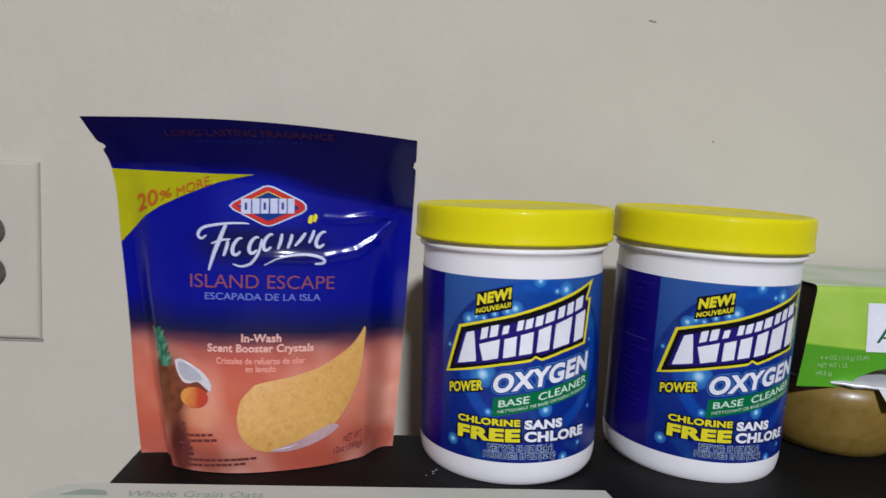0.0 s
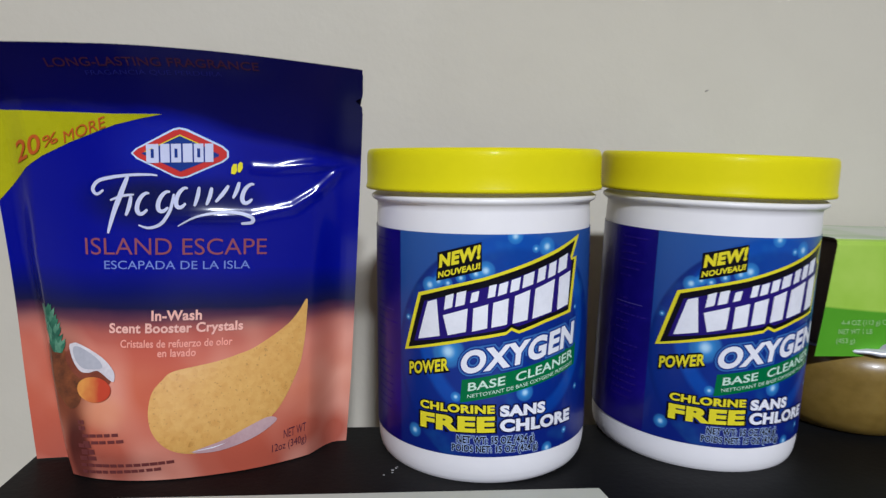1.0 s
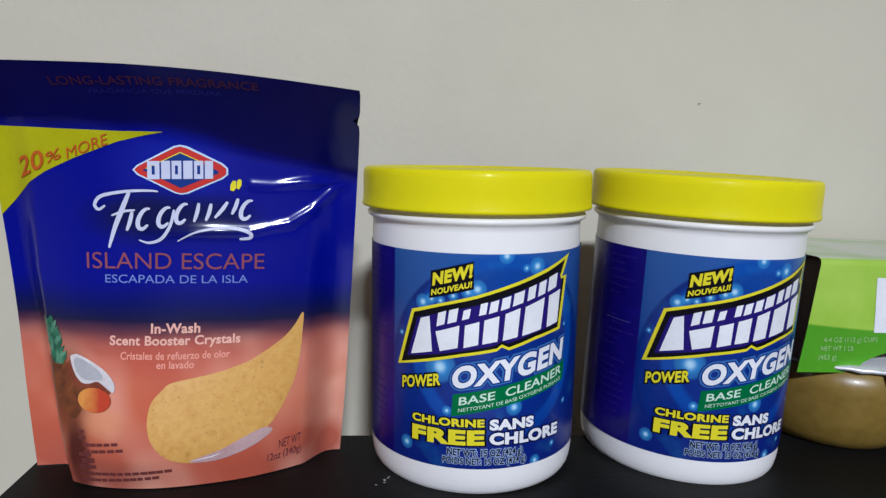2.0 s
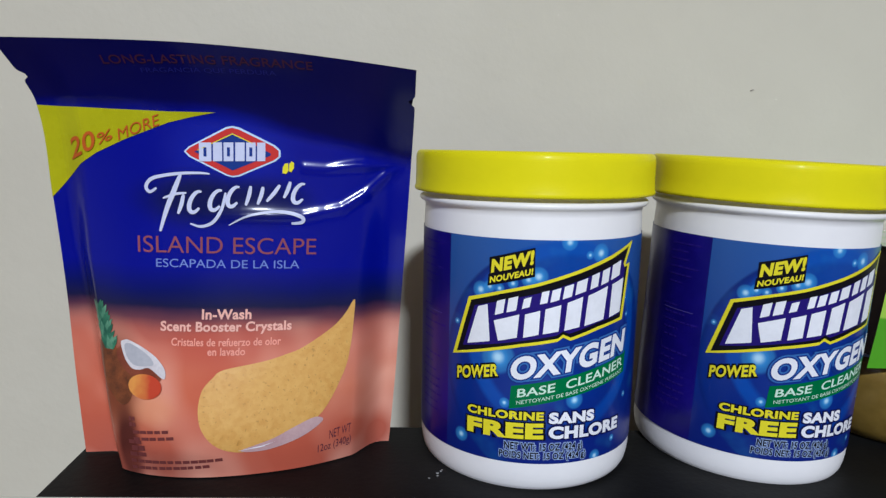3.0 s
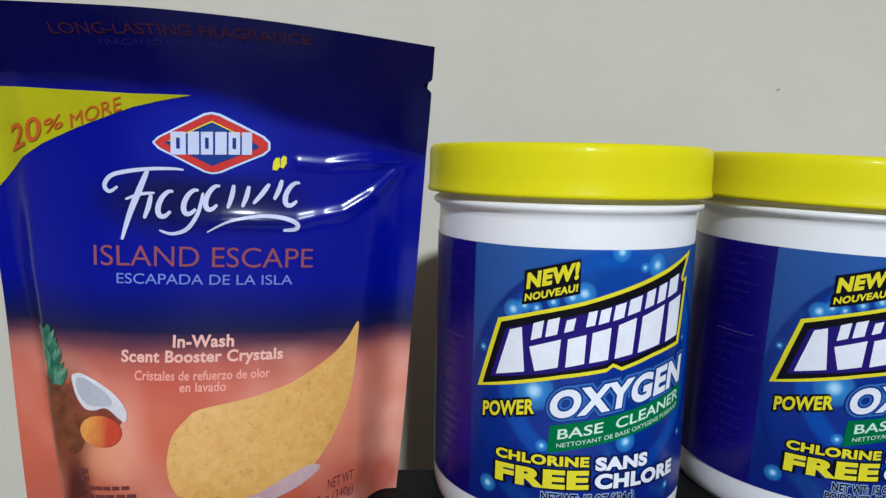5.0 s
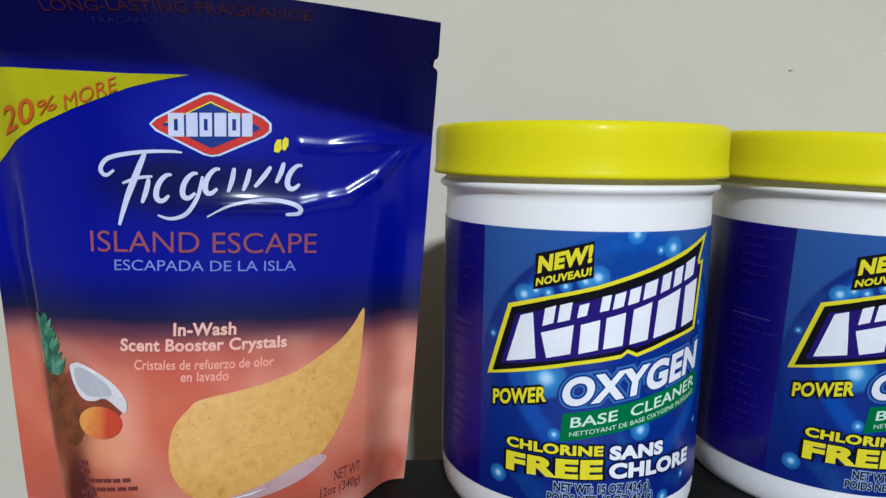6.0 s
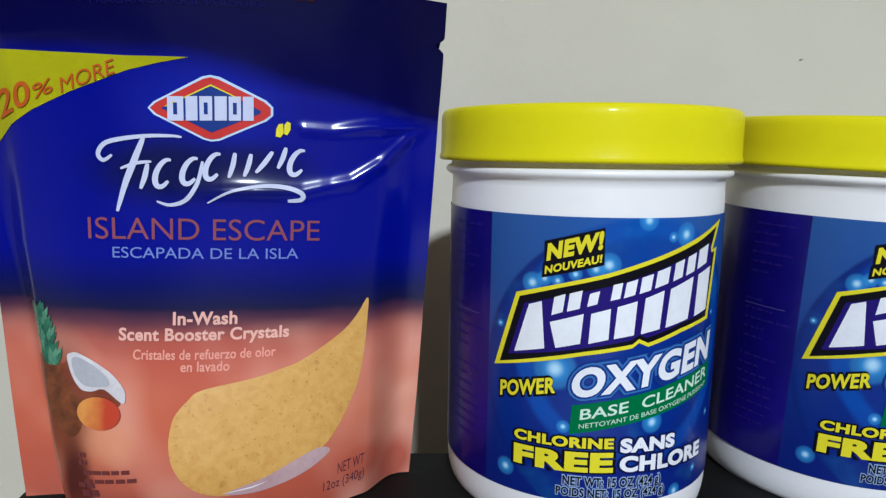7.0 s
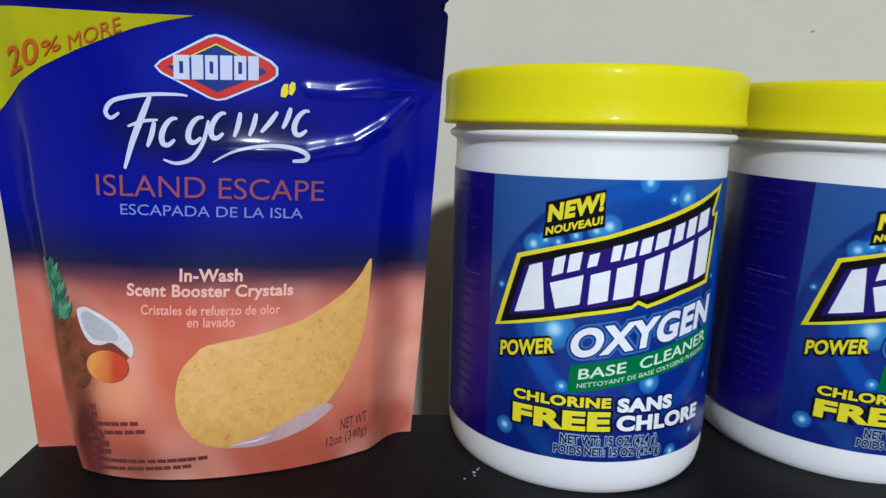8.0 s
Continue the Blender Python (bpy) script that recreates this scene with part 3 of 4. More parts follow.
def pouch():
    p = thing("pouch", pose(0, 0, 0), "glossy blue and coral stand-up pouch, creased near its top", "pouch")
    top = 0.1445

    def notch(u, z):
        # tear notches in both side seams
        d = math.exp(-((z - 0.1335) / 0.0011) ** 2)
        return u + d * 0.018 * (max(0, 1 - u / 0.02) - max(0, 1 - (1 - u) / 0.02))

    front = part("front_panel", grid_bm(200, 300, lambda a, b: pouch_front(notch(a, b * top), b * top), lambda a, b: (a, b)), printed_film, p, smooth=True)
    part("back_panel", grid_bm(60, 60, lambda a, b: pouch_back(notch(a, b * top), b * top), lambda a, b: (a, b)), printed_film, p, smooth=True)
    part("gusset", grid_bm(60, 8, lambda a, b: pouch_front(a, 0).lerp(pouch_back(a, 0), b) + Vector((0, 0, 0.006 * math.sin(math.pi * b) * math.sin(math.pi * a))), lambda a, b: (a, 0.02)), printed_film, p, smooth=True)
    S = Surface(pouch_front, 0.12, 0.0013)
    L1, L2, L3, L4 = 0.00020, 0.00034, 0.00048, 0.00062
    # yellow corner flash
    S.shape("corner_flash", [(0.0, 0.1244), (0.07, 0.1240), (0.2, 0.1234), (0.344, 0.1231), (0.467, 0.1235), (0.40, 0.1216), (0.342, 0.1196), (0.222, 0.1136),
                             (0.144, 0.109), (0.095, 0.1050), (0.054, 0.1003), (0.0, 0.0934)], ink_lime, p, L1, "yellow printed corner flash")
    S.words("lettering", "20", (0.070, 0.1064), (0.144, 0.1106), 0.0072, ink_orange, p, L4, 0.014, cap_end=0.0060)
    S.words("lettering", "%", (0.150, 0.1115), (0.192, 0.1136), 0.0036, ink_orange, p, L4, 0.008)
    S.words("lettering", "MORE", (0.208, 0.1133), (0.318, 0.1186), 0.0037, ink_orange, p, L4, 0.0)
    # red lozenge badge with a plain white band in place of its lettering
    S.shape("badge_rim", [(0.378, 0.1104), (0.39, 0.1120), (0.490, 0.1190), (0.507, 0.1195), (0.525, 0.1192), (0.62, 0.1140), (0.634, 0.1124), (0.634, 0.1102), (0.62, 0.1086),
                          (0.525, 0.1029), (0.507, 0.1025), (0.490, 0.1029), (0.39, 0.1087)], ink_pale, p, L1, "thin pale outline")
    S.shape("badge", [(0.383, 0.1104), (0.395, 0.1118), (0.492, 0.1184), (0.507, 0.1189), (0.523, 0.1185), (0.615, 0.1136), (0.629, 0.1122), (0.629, 0.1103), (0.615, 0.1089),
                      (0.523, 0.1034), (0.507, 0.1030), (0.492, 0.1034), (0.395, 0.1090)], ink_red, p, L2, "red lozenge badge")
    S.shape("badge_field", [(0.405, 0.1104), (0.507, 0.1172), (0.608, 0.1112), (0.608, 0.1105), (0.507, 0.1048)], ink_deep, p, L3, "dark blue badge field")
    S.shape("badge_line", [(0.412, 0.1109), (0.507, 0.1171), (0.560, 0.1143), (0.560, 0.1140), (0.507, 0.1167), (0.416, 0.1109)], ink_yellow, p, L4, "thin yellow line inside the badge")
    for a0, a1 in ((0.418, 0.4505), (0.455, 0.479), (0.483, 0.509), (0.514, 0.539), (0.543, 0.568), (0.572, 0.594)):
        b0 = 0.1073 + (a0 - 0.421) * 0.0068
        S.shape("badge_block", [(a0, b0), (a1, b0 + 0.0002), (a1, b0 + 0.0064), (a0, b0 + 0.0062)], ink_script, p, L4, "plain white block")
    for a in (0.434, 0.496, 0.5555):
        b0 = 0.1089 + (a - 0.421) * 0.0068
        S.shape("badge_slit", [(a - 0.004, b0), (a + 0.004, b0), (a + 0.004, b0 + 0.0030), (a - 0.004, b0 + 0.0030)], ink_deep, p, L4 + 0.0001, "dark slit in the block")
    # dark cloud and plain white brush strokes in place of the script name
    def rounded(points, k=6):
        run = [points[0]] + list(points) + [points[-1]]
        out = []
        for p0, p1, p2, p3 in zip(run, run[1:], run[2:], run[3:]):
            for q in range(k):
                t = q / k
                out.append(tuple(0.5 * (2 * b1 + (c1 - a1) * t + (2 * a1 - 5 * b1 + 4 * c1 - d1) * t * t + (3 * b1 - a1 - 3 * c1 + d1) * t ** 3)
                                 for a1, b1, c1, d1 in zip(p0, p1, p2, p3)))
        return out + [points[-1]]

    def closed(points, k=5):
        n = len(points)
        out = []
        for i in range(n):
            p0, p1, p2, p3 = points[i - 1], points[i], points[(i + 1) % n], points[(i + 2) % n]
            for q in range(k):
                t = q / k
                out.append(tuple(0.5 * (2 * b1 + (c1 - a1) * t + (2 * a1 - 5 * b1 + 4 * c1 - d1) * t * t + (3 * b1 - a1 - 3 * c1 + d1) * t ** 3)
                                 for a1, b1, c1, d1 in zip(p0, p1, p2, p3)))
        return out

    def stroke(points, w0, w1, lift=L3):
        points = rounded(points)
        n = len(points)
        upper, lower = [], []
        for i, (a, b) in enumerate(points):
            c, d = points[min(i + 1, n - 1)]
            e, f = points[max(i - 1, 0)]
            tx, ty = (c - e) * 0.12, d - f
            ln = math.hypot(tx, ty) or 1
            w = (w0 + (w1 - w0) * i / (n - 1)) * (0.35 + 0.75 * math.sin(math.pi * (i + 0.6) / (n + 0.2)) ** 0.6)
            upper.append((a - ty / ln * w / 0.12, b + tx / ln * w))
            lower.append((a + ty / ln * w / 0.12, b - tx / ln * w))
        S.shape("script_stroke", upper + lower[::-1], ink_script, p, lift, "white brush stroke")

    def drawn(points, w0, w1):
        stroke([(0.383 + 0.000640 * (x - 260), 0.1196 + 0.0000036 * (x - 260) - 0.000077 * (y - 85) - 1e-8 * (y - 85) ** 2) for x, y in points], w0, w1)

    # tall stem with its swoosh
    drawn([(140, 350), (112, 366), (96, 345), (118, 314), (172, 300), (250, 292), (325, 292), (358, 296)], 0.00062, 0.00042)
    drawn([(238, 298), (208, 370), (178, 440), (150, 522)], 0.00085, 0.00060)
    drawn([(165, 392), (215, 376), (262, 372)], 0.00040, 0.00040)
    # slanted arcs and dashes in place of the lettering
    for cx, cy, w, h in ((302, 408, 26, 42), (388, 402, 26, 40), (462, 388, 25, 40), (738, 374, 26, 40)):
        drawn([(cx + w * math.cos(q * math.pi / 5) + 0.35 * h * math.sin(q * math.pi / 5), cy - h * math.sin(q * math.pi / 5)) for q in range(2, 10)], 0.00060, 0.00070)
    for x0, y0, x1, y1 in ((250, 378, 226, 455), (530, 345, 510, 424), (582, 348, 560, 420), (652, 340, 598, 408), (696, 326, 670, 394)):
        drawn([(x0, y0), ((x0 + x1) / 2 + 3, (y0 + y1) / 2), (x1, y1)], 0.00062, 0.00055)
    drawn([(425, 372), (408, 440), (372, 490), (320, 506), (276, 494)], 0.00060, 0.00040)
    drawn([(440, 502), (520, 466), (620, 450), (700, 455), (752, 474), (750, 494), (705, 498)], 0.00035, 0.00075)
    S.shape("butterfly_wing", [(0.640, 0.1048), (0.641, 0.1068), (0.646, 0.1081), (0.655, 0.1083), (0.6565, 0.1058), (0.650, 0.1046)], ink_yellow, p, L3, "small yellow butterfly wing")
    S.shape("butterfly_wing", [(0.6575, 0.1056), (0.658, 0.1080), (0.664, 0.1090), (0.671, 0.1086), (0.671, 0.1068), (0.664, 0.1053)], ink_yellow, p, L3, "small yellow butterfly wing")
    # words
    S.words("lettering", "ISLAND ESCAPE", (0.250, 0.0764), (0.738, 0.0770), 0.0056, ink_coral, p, L2, -0.004, label="coral lettering")
    S.words("lettering", "ESCAPADA DE LA ISLA", (0.299, 0.0716), (0.692, 0.0720), 0.0028, ink_sky, p, L2, 0.0, label="pale blue lettering")
    S.words("lettering", "In-Wash", (0.427, 0.0544), (0.563, 0.0545), 0.0035, ink_blush, p, L2, 0.03)
    S.words("lettering", "Scent Booster Crystals", (0.312, 0.0503), (0.676, 0.0505), 0.0033, ink_blush, p, L2, 0.03)
    S.words("lettering", "Cristales de refuerzo de olor", (0.344, 0.0456), (0.648, 0.0456), 0.0026, ink_blush_dim, p, L2, 0.02)
    S.words("lettering", "en lavado", (0.446, 0.0425), (0.550, 0.0425), 0.0026, ink_blush_dim, p, L2, 0.02)
    S.words("lettering", "NET WT", (0.800, 0.0096), (0.866, 0.0106), 0.0034, ink_rust, p, L2, 0.0)
    S.words("lettering", "12oz (340g)", (0.766, 0.0050), (0.868, 0.0062), 0.0030, ink_rust, p, L2, 0.0)
    # top-band words, in inks darkened for the shade there
    S.words("lettering", "LONG-LASTING FRAGRANCE", (0.222, 0.1372), (0.738, 0.1397), 0.0026, ink_wine_shaded, p, L2, 0.01)
    S.words("lettering", "FRAGANCIA QUE PERDURA", (0.307, 0.1349), (0.643, 0.1367), 0.0014, ink_band_shaded, p, L2, 0.0)
    # small print that cannot be read
    for a0, b0, a1, b1, h in ((0.225, 0.0152, 0.340, 0.0166, 0.0013), (0.225, 0.0128, 0.355, 0.0145, 0.0013), (0.215, 0.0090, 0.262, 0.0096, 0.0022), (0.215, 0.0196, 0.235, 0.0198, 0.0016),
                              (0.215, 0.0176, 0.238, 0.0178, 0.0016), (0.208, 0.0115, 0.250, 0.0118, 0.0016), (0.206, 0.0068, 0.262, 0.0074, 0.0018), (0.205, 0.0044, 0.490, 0.0066, 0.0014), (0.205, 0.0018, 0.450, 0.0041, 0.0014)):
        n = max(2, int((a1 - a0) / 0.022))
        h *= 0.85
        for k in range(n):
            t0, t1 = k / n, (k + random.uniform(0.7, 0.94)) / n
            S.shape("small_print", [(a0 + (a1 - a0) * t0, b0 + (b1 - b0) * t0), (a0 + (a1 - a0) * t1, b0 + (b1 - b0) * t1),
                                    (a0 + (a1 - a0) * t1, b0 + (b1 - b0) * t1 + h), (a0 + (a1 - a0) * t0, b0 + (b1 - b0) * t0 + h)], ink_smudge, p, L2)
    # clear window on the crystals
    rim = closed([(0.856, 0.0540), (0.850, 0.0430), (0.833, 0.0336), (0.776, 0.0205), (0.690, 0.0140), (0.575, 0.0097), (0.510, 0.0100), (0.462, 0.013), (0.433, 0.0178), (0.424, 0.0227),
                  (0.426, 0.0270), (0.436, 0.0313), (0.462, 0.0350), (0.494, 0.0378), (0.604, 0.0402), (0.660, 0.0420), (0.713, 0.0443), (0.793, 0.0506), (0.830, 0.0555), (0.855, 0.0604)])
    S.shape("crystal_window", rim, golden_crystals, p, L2, "clear window full of golden crystals")
    S.shape("window_foot", closed([(0.54, 0.0100), (0.63, 0.0132), (0.700, 0.0168), (0.755, 0.0190), (0.778, 0.0172), (0.715, 0.0125), (0.615, 0.0094)]), silver_film, p, L3, "shiny empty foot of the window")
    # highlight on the window's foot, drawn in white ink
    S.shape("window_glint", [(0.53, 0.0101), (0.60, 0.0112), (0.64, 0.0122), (0.60, 0.0108)], ink_white, p, L4, "thin pale line painted as a glint")
    # fruit picture
    rng = random.Random(11)
    for row in range(9):
        zb = 0.0428 + row * 0.00155
        ub = 0.158 - row * 0.0042
        for side in (-1, -0.35, 0.4, 1):
            reach = 0.030 * (1 - row / 16) * side + rng.uniform(-0.006, 0.006)
            tall = (0.0040 + 0.0012 * (1 - abs(side))) * rng.uniform(0.85, 1.15)
            u0, u1 = ub + 0.25 * reach, ub + reach
            S.shape("pineapple_leaf", [(u0 - 0.007, zb), (u0 + 0.007, zb), ((u0 + u1) / 2 + 0.007, zb + tall * 0.55), (u1, zb + tall), ((u0 + u1) / 2 - 0.006, zb + tall * 0.6)],
                    leaf_ink if (row + int(side * 2)) % 3 else leaf_pale, p, L2 + 0.00001 * (9 - row))
    S.shape("pineapple", closed([(0.120, 0.0445), (0.150, 0.0455), (0.185, 0.0430), (0.225, 0.0370), (0.232, 0.0310), (0.222, 0.0265), (0.195, 0.0245), (0.170, 0.0265), (0.145, 0.0310), (0.126, 0.0370)]), rind_ink, p, L1, "printed pineapple")
    S.shape("coconut_husk", disc_points(0.252, 0.0388, 0.070, 0.0052, 20, -0.045), husk_ink, p, L2, "brown coconut husk")
    S.shape("coconut", closed([(0.196, 0.0454), (0.206, 0.0465), (0.222, 0.0466), (0.262, 0.0446), (0.300, 0.0418), (0.325, 0.0385), (0.331, 0.0362), (0.324, 0.0346), (0.284, 0.0379), (0.255, 0.0372), (0.230, 0.0376), (0.208, 0.0408)]), coconut_ink, p, L3, "white halved coconut")
    S.shape("coconut_flesh", closed([(0.208, 0.0448), (0.224, 0.0456), (0.260, 0.0437), (0.288, 0.0412), (0.296, 0.0392), (0.278, 0.0386), (0.240, 0.0386), (0.216, 0.0412)]), hollow_ink, p, L4, "grey coconut hollow")
    peach_m, nt, b = mat("peach_ink", 0.3)
    co = object_coord(nt)
    sep = nt.nodes.new("ShaderNodeSeparateXYZ")
    link(nt, co, sep.inputs[0])
    hx = calc(nt, "MULTIPLY_ADD", calc(nt, "ADD", sep.outputs[0], 0.110), 60.0, calc(nt, "MULTIPLY", noise_node(nt, 160, 2, coord=co).outputs["Fac"], 0.7))
    link(nt, ramp(nt, hx, [(0.0, (0.55, 0.06, 0.02)), (0.55, (0.72, 0.30, 0.06)), (1.0, (0.50, 0.05, 0.02))]), b.inputs["Base Color"])
    S.shape("peach", disc_points(0.271, 0.0318, 0.050, 0.0042, 24), peach_m, p, L4 + 0.0001, "orange-red peach")


pouch()


# ---------------------------------------------------------------- the jars
JAR_R = 0.0418
DEG = math.radians(1.0) * JAR_R


def jar_at(a, b, lift):
    """a: degrees round the jar, b: height."""
    r, t = JAR_R + lift, math.radians(a)
    return Vector((r * math.sin(t), -r * math.cos(t), b))


def build_jar():
    j = thing("jar", pose(0, 0, 0), "white plastic jar with yellow lid and blue label on the shelf", "jar", "cleaner jars on the shelf")
    body = [(0, 0.0022), (0.031, 0.0020), (0.0345, 0.0006), (0.0370, 0.0), (0.0385, 0.0003), (0.0398, 0.0013), (0.0407, 0.0029), (0.0412, 0.0052), (0.0415, 0.0080), (0.0415, 0.011),
            (0.0415, 0.093), (0.0413, 0.0970), (0.0414, 0.0990), (0.0426, 0.0997), (0.0433, 0.1003), (0.0435, 0.1010), (0.0432, 0.1017), (0.0424, 0.1021), (0.0417, 0.1026), (0.0415, 0.112), (0, 0.112)]
    part("body", lathe_bm(body, 128), white_plastic, j, "smooth white plastic body", True)
    lid = [(0.0420, 0.1041), (0.0446, 0.1035), (0.0453, 0.1037), (0.0456, 0.1043), (0.0455, 0.1050), (0.0452, 0.1058), (0.0451, 0.1100), (0.0451, 0.1156), (0.0449, 0.1172), (0.0444, 0.1181), (0.0435, 0.1185), (0.0408, 0.1185), (0.0398, 0.1179), (0.0388, 0.1176), (0, 0.1175)]
    part("lid", lathe_bm(lid, 128), yellow_plastic, j, "yellow plastic screw lid", True)
    z0, z1 = 0.0117, 0.0899
    lab = part("label", grid_bm(180, 6, lambda a, b: jar_at(a * 360 - 180, z0 + b * (z1 - z0), 0.0), lambda a, b: ((a * 360 - 180) * DEG, z0 + b * (z1 - z0))), jar_label, j, "glossy blue printed label", True)
    S = Surface(jar_at, DEG, 0.0020)
    L1, L2, L3, L4, L5 = 0.00014, 0.00022, 0.00030, 0.00038, 0.00046
    # NEW! flash
    S.shape("flash_box", [(-31.4, 0.0735), (-9.6, 0.0777), (-9.9, 0.0874), (-30.8, 0.0833), (-30.6, 0.0777), (-31.1, 0.0774)], ink_black, lab, L2, "black flash box")
    S.words("lettering", "NEW!", (-29.9, 0.0780), (-10.5, 0.0818), 0.0047, ink_yellow, lab, L3, 0.055, 0.06, 0.0049, label="bold yellow lettering")
    S.words("lettering", "NOUVEAU!", (-30.4, 0.0745), (-10.6, 0.0784), 0.0022, ink_yellow, lab, L3, 0.04, 0.06, label="yellow lettering")
    # slanted name panel, its lettering kept as plain white blocks
    S.shape("panel_border", [(-50.0, 0.0472), (-41.1, 0.0688), (-25.1, 0.0722), (-8.2, 0.0755), (11.7, 0.0802), (28.9, 0.0844), (45.4, 0.0887), (39.6, 0.0803), (43.6, 0.0809), (39.5, 0.0609),
                             (31.0, 0.0600), (22.4, 0.0588), (8.2, 0.0558), (4.5, 0.0570), (2.1, 0.0556), (-14.9, 0.0534), (-28.1, 0.0511)], ink_yellow, lab, L2, "yellow panel border")
    S.shape("panel_edge", [(-47.4, 0.0485), (-39.6, 0.0678), (-25.1, 0.0711), (-8.1, 0.0744), (11.8, 0.0790), (28.9, 0.0831), (41.6, 0.0867), (36.8, 0.0793), (41.2, 0.0799), (37.4, 0.0619),
                           (31.0, 0.0611), (22.3, 0.0600), (8.1, 0.0569), (4.4, 0.0581), (2.1, 0.0567), (-15.0, 0.0545), (-28.2, 0.0522)], ink_black, lab, L3, "black panel edge")
    S.shape("panel_field", [(-43.6, 0.0512), (-37.6, 0.0661), (-21.3, 0.0695), (-3.5, 0.0729), (12.1, 0.0767), (28.5, 0.0806), (36.6, 0.0824), (39.0, 0.0790), (35.9, 0.0633), (22.1, 0.0614), (7.4, 0.0583), (4.4, 0.0592), (1.4, 0.0578), (-11.4, 0.0560), (-27.9, 0.0535)],
            ink_purple, lab, L4, "purple panel field")

    def block(points):
        mid = sum(a for a, b in points) / 4
        points = [(mid + (a - mid) * 0.88, b) for a, b in points]
        S.shape("name_block", points, ink_white, lab, L5, "plain white block")

    block([(-42.0, 0.0523), (-28.7, 0.0544), (-30.5, 0.0672), (-35.9, 0.0660)])
    block([(-25.9, 0.0549), (-16.1, 0.0566), (-15.2, 0.0647), (-28.6, 0.0618)])
    block([(-14.4, 0.0567), (-6.5, 0.0580), (-6.1, 0.0663), (-13.8, 0.0648)])
    block([(-5.6, 0.0582), (2.6, 0.0592), (3.4, 0.0683), (-4.7, 0.0668)])
    block([(4.2, 0.0594), (12.6, 0.0605), (13.9, 0.0709), (5.4, 0.0690)])
    block([(13.8, 0.0607), (25.9, 0.0624), (27.9, 0.0739), (15.4, 0.0711)])
    block([(28.3, 0.0627), (37.0, 0.0640), (38.6, 0.0760), (29.4, 0.0742)])
    for a0, a1, b0, b1, h in ((-27.6, -23.1, 0.0637, 0.0648, 0.0049), (-22.2, -17.2, 0.0650, 0.0660, 0.0049), (-15.2, -11.3, 0.0666, 0.0674, 0.0035), (-7.2, -3.4, 0.0684, 0.0690, 0.0042), (-2.6, 2.0, 0.0691, 0.0700, 0.0041),
                              (3.0, 7.9, 0.0702, 0.0711, 0.0043), (8.8, 14.9, 0.0715, 0.0727, 0.0045), (16.4, 21.2, 0.0731, 0.0741, 0.0048), (22.4, 27.4, 0.0743, 0.0753, 0.0050), (28.3, 35.0, 0.0757, 0.0771, 0.0052)):
        block([(a0, b0), (a1, b1), (a1 + 0.9, b1 + h), (a0 + 0.9, b0 + h)])
    # product words
    def outlined(words, start, end, cap, ink_face, thick, rims, slant=0.0, cap_end=None, label="", lift=L2):
        for q, (ink_rim_q, grow) in enumerate(rims):
            S.words("word_shadow", words, start, end, cap, ink_rim_q, lab, lift + q * 0.00008, thick, slant, cap_end, grow=grow)
        S.words("lettering", words, start, end, cap, ink_face, lab, lift + len(rims) * 0.00008, thick, slant, cap_end, label=label)

    S.shape("green_band", [(-18.5, 0.0394), (6.0, 0.0428), (25.0, 0.0456), (45.0, 0.0488), (44.3, 0.0408), (15.3, 0.0365), (-2.0, 0.0339), (-19.3, 0.0312)], ink_green, lab, L1, "green band")
    outlined("POWER", (-46.8, 0.0386), (-24.8, 0.0424), 0.0045, ink_yellow, 0.035, ((ink_black, 0.11),), label="yellow lettering")
    outlined("OXYGEN", (-19.5, 0.0414), (41.7, 0.0492), 0.0083, ink_white, 0.045, ((ink_deep, 0.14), (ink_rim, 0.10), (ink_deep, 0.05)), 0.1, label="bold white lettering")
    S.words("lettering", "BASE  CLEANER", (-15.6, 0.0355), (42.3, 0.0437), 0.0030, ink_mint, lab, L2, 0.015, 0.04, 0.0034, label="pale lettering")
    S.words("lettering", "NETTOYANT DE BASE OXYGENE PUISSANT", (-15.8, 0.0330), (42.1, 0.0412), 0.0013, ink_mint, lab, L2, 0.0)
    outlined("CHLORINE", (-40.0, 0.0273), (-2.8, 0.0277), 0.0030, ink_yellow, 0.045, ((ink_black, 0.11),), label="yellow lettering")
    outlined("FREE", (-40.0, 0.0202), (-2.6, 0.0209), 0.0058, ink_yellow, 0.055, ((ink_black, 0.065),), label="bold yellow lettering")
    outlined("SANS", (-0.3, 0.0265), (23.3, 0.0263), 0.0041, ink_white, 0.055, ((ink_navy_dark, 0.10),), label="white lettering")
    outlined("CHLORE", (-0.2, 0.0210), (41.0, 0.0203), 0.0046, ink_white, 0.055, ((ink_navy_dark, 0.10),), label="white lettering")
    outlined("NET WT: 15 OZ (424 g)", (-20.8, 0.0167), (17.4, 0.0166), 0.0027, ink_black, 0.03, ((ink_outline, 0.075),))
    outlined("POIDS NET: 15 OZ (424 g)", (-23.1, 0.0136), (19.4, 0.0134), 0.0025, ink_black, 0.03, ((ink_outline, 0.075),))
    # unreadable small print on the violet side panels
    random.seed(5)
    for k in range(22):
        z = 0.0855 - k * 0.0030
        if k in (6, 7, 13):
            continue
        a, end = -78.0 + random.uniform(0, 1.5), -78.0 + random.uniform(9, 20)
        while a < end:
            w = random.uniform(1.2, 4.0)
            S.shape("small_print", [(a, z), (a + w, z), (a + w, z + 0.0007), (a, z + 0.0007)], ink_faint, lab, L1)
            a += w + random.uniform(0.5, 0.9)
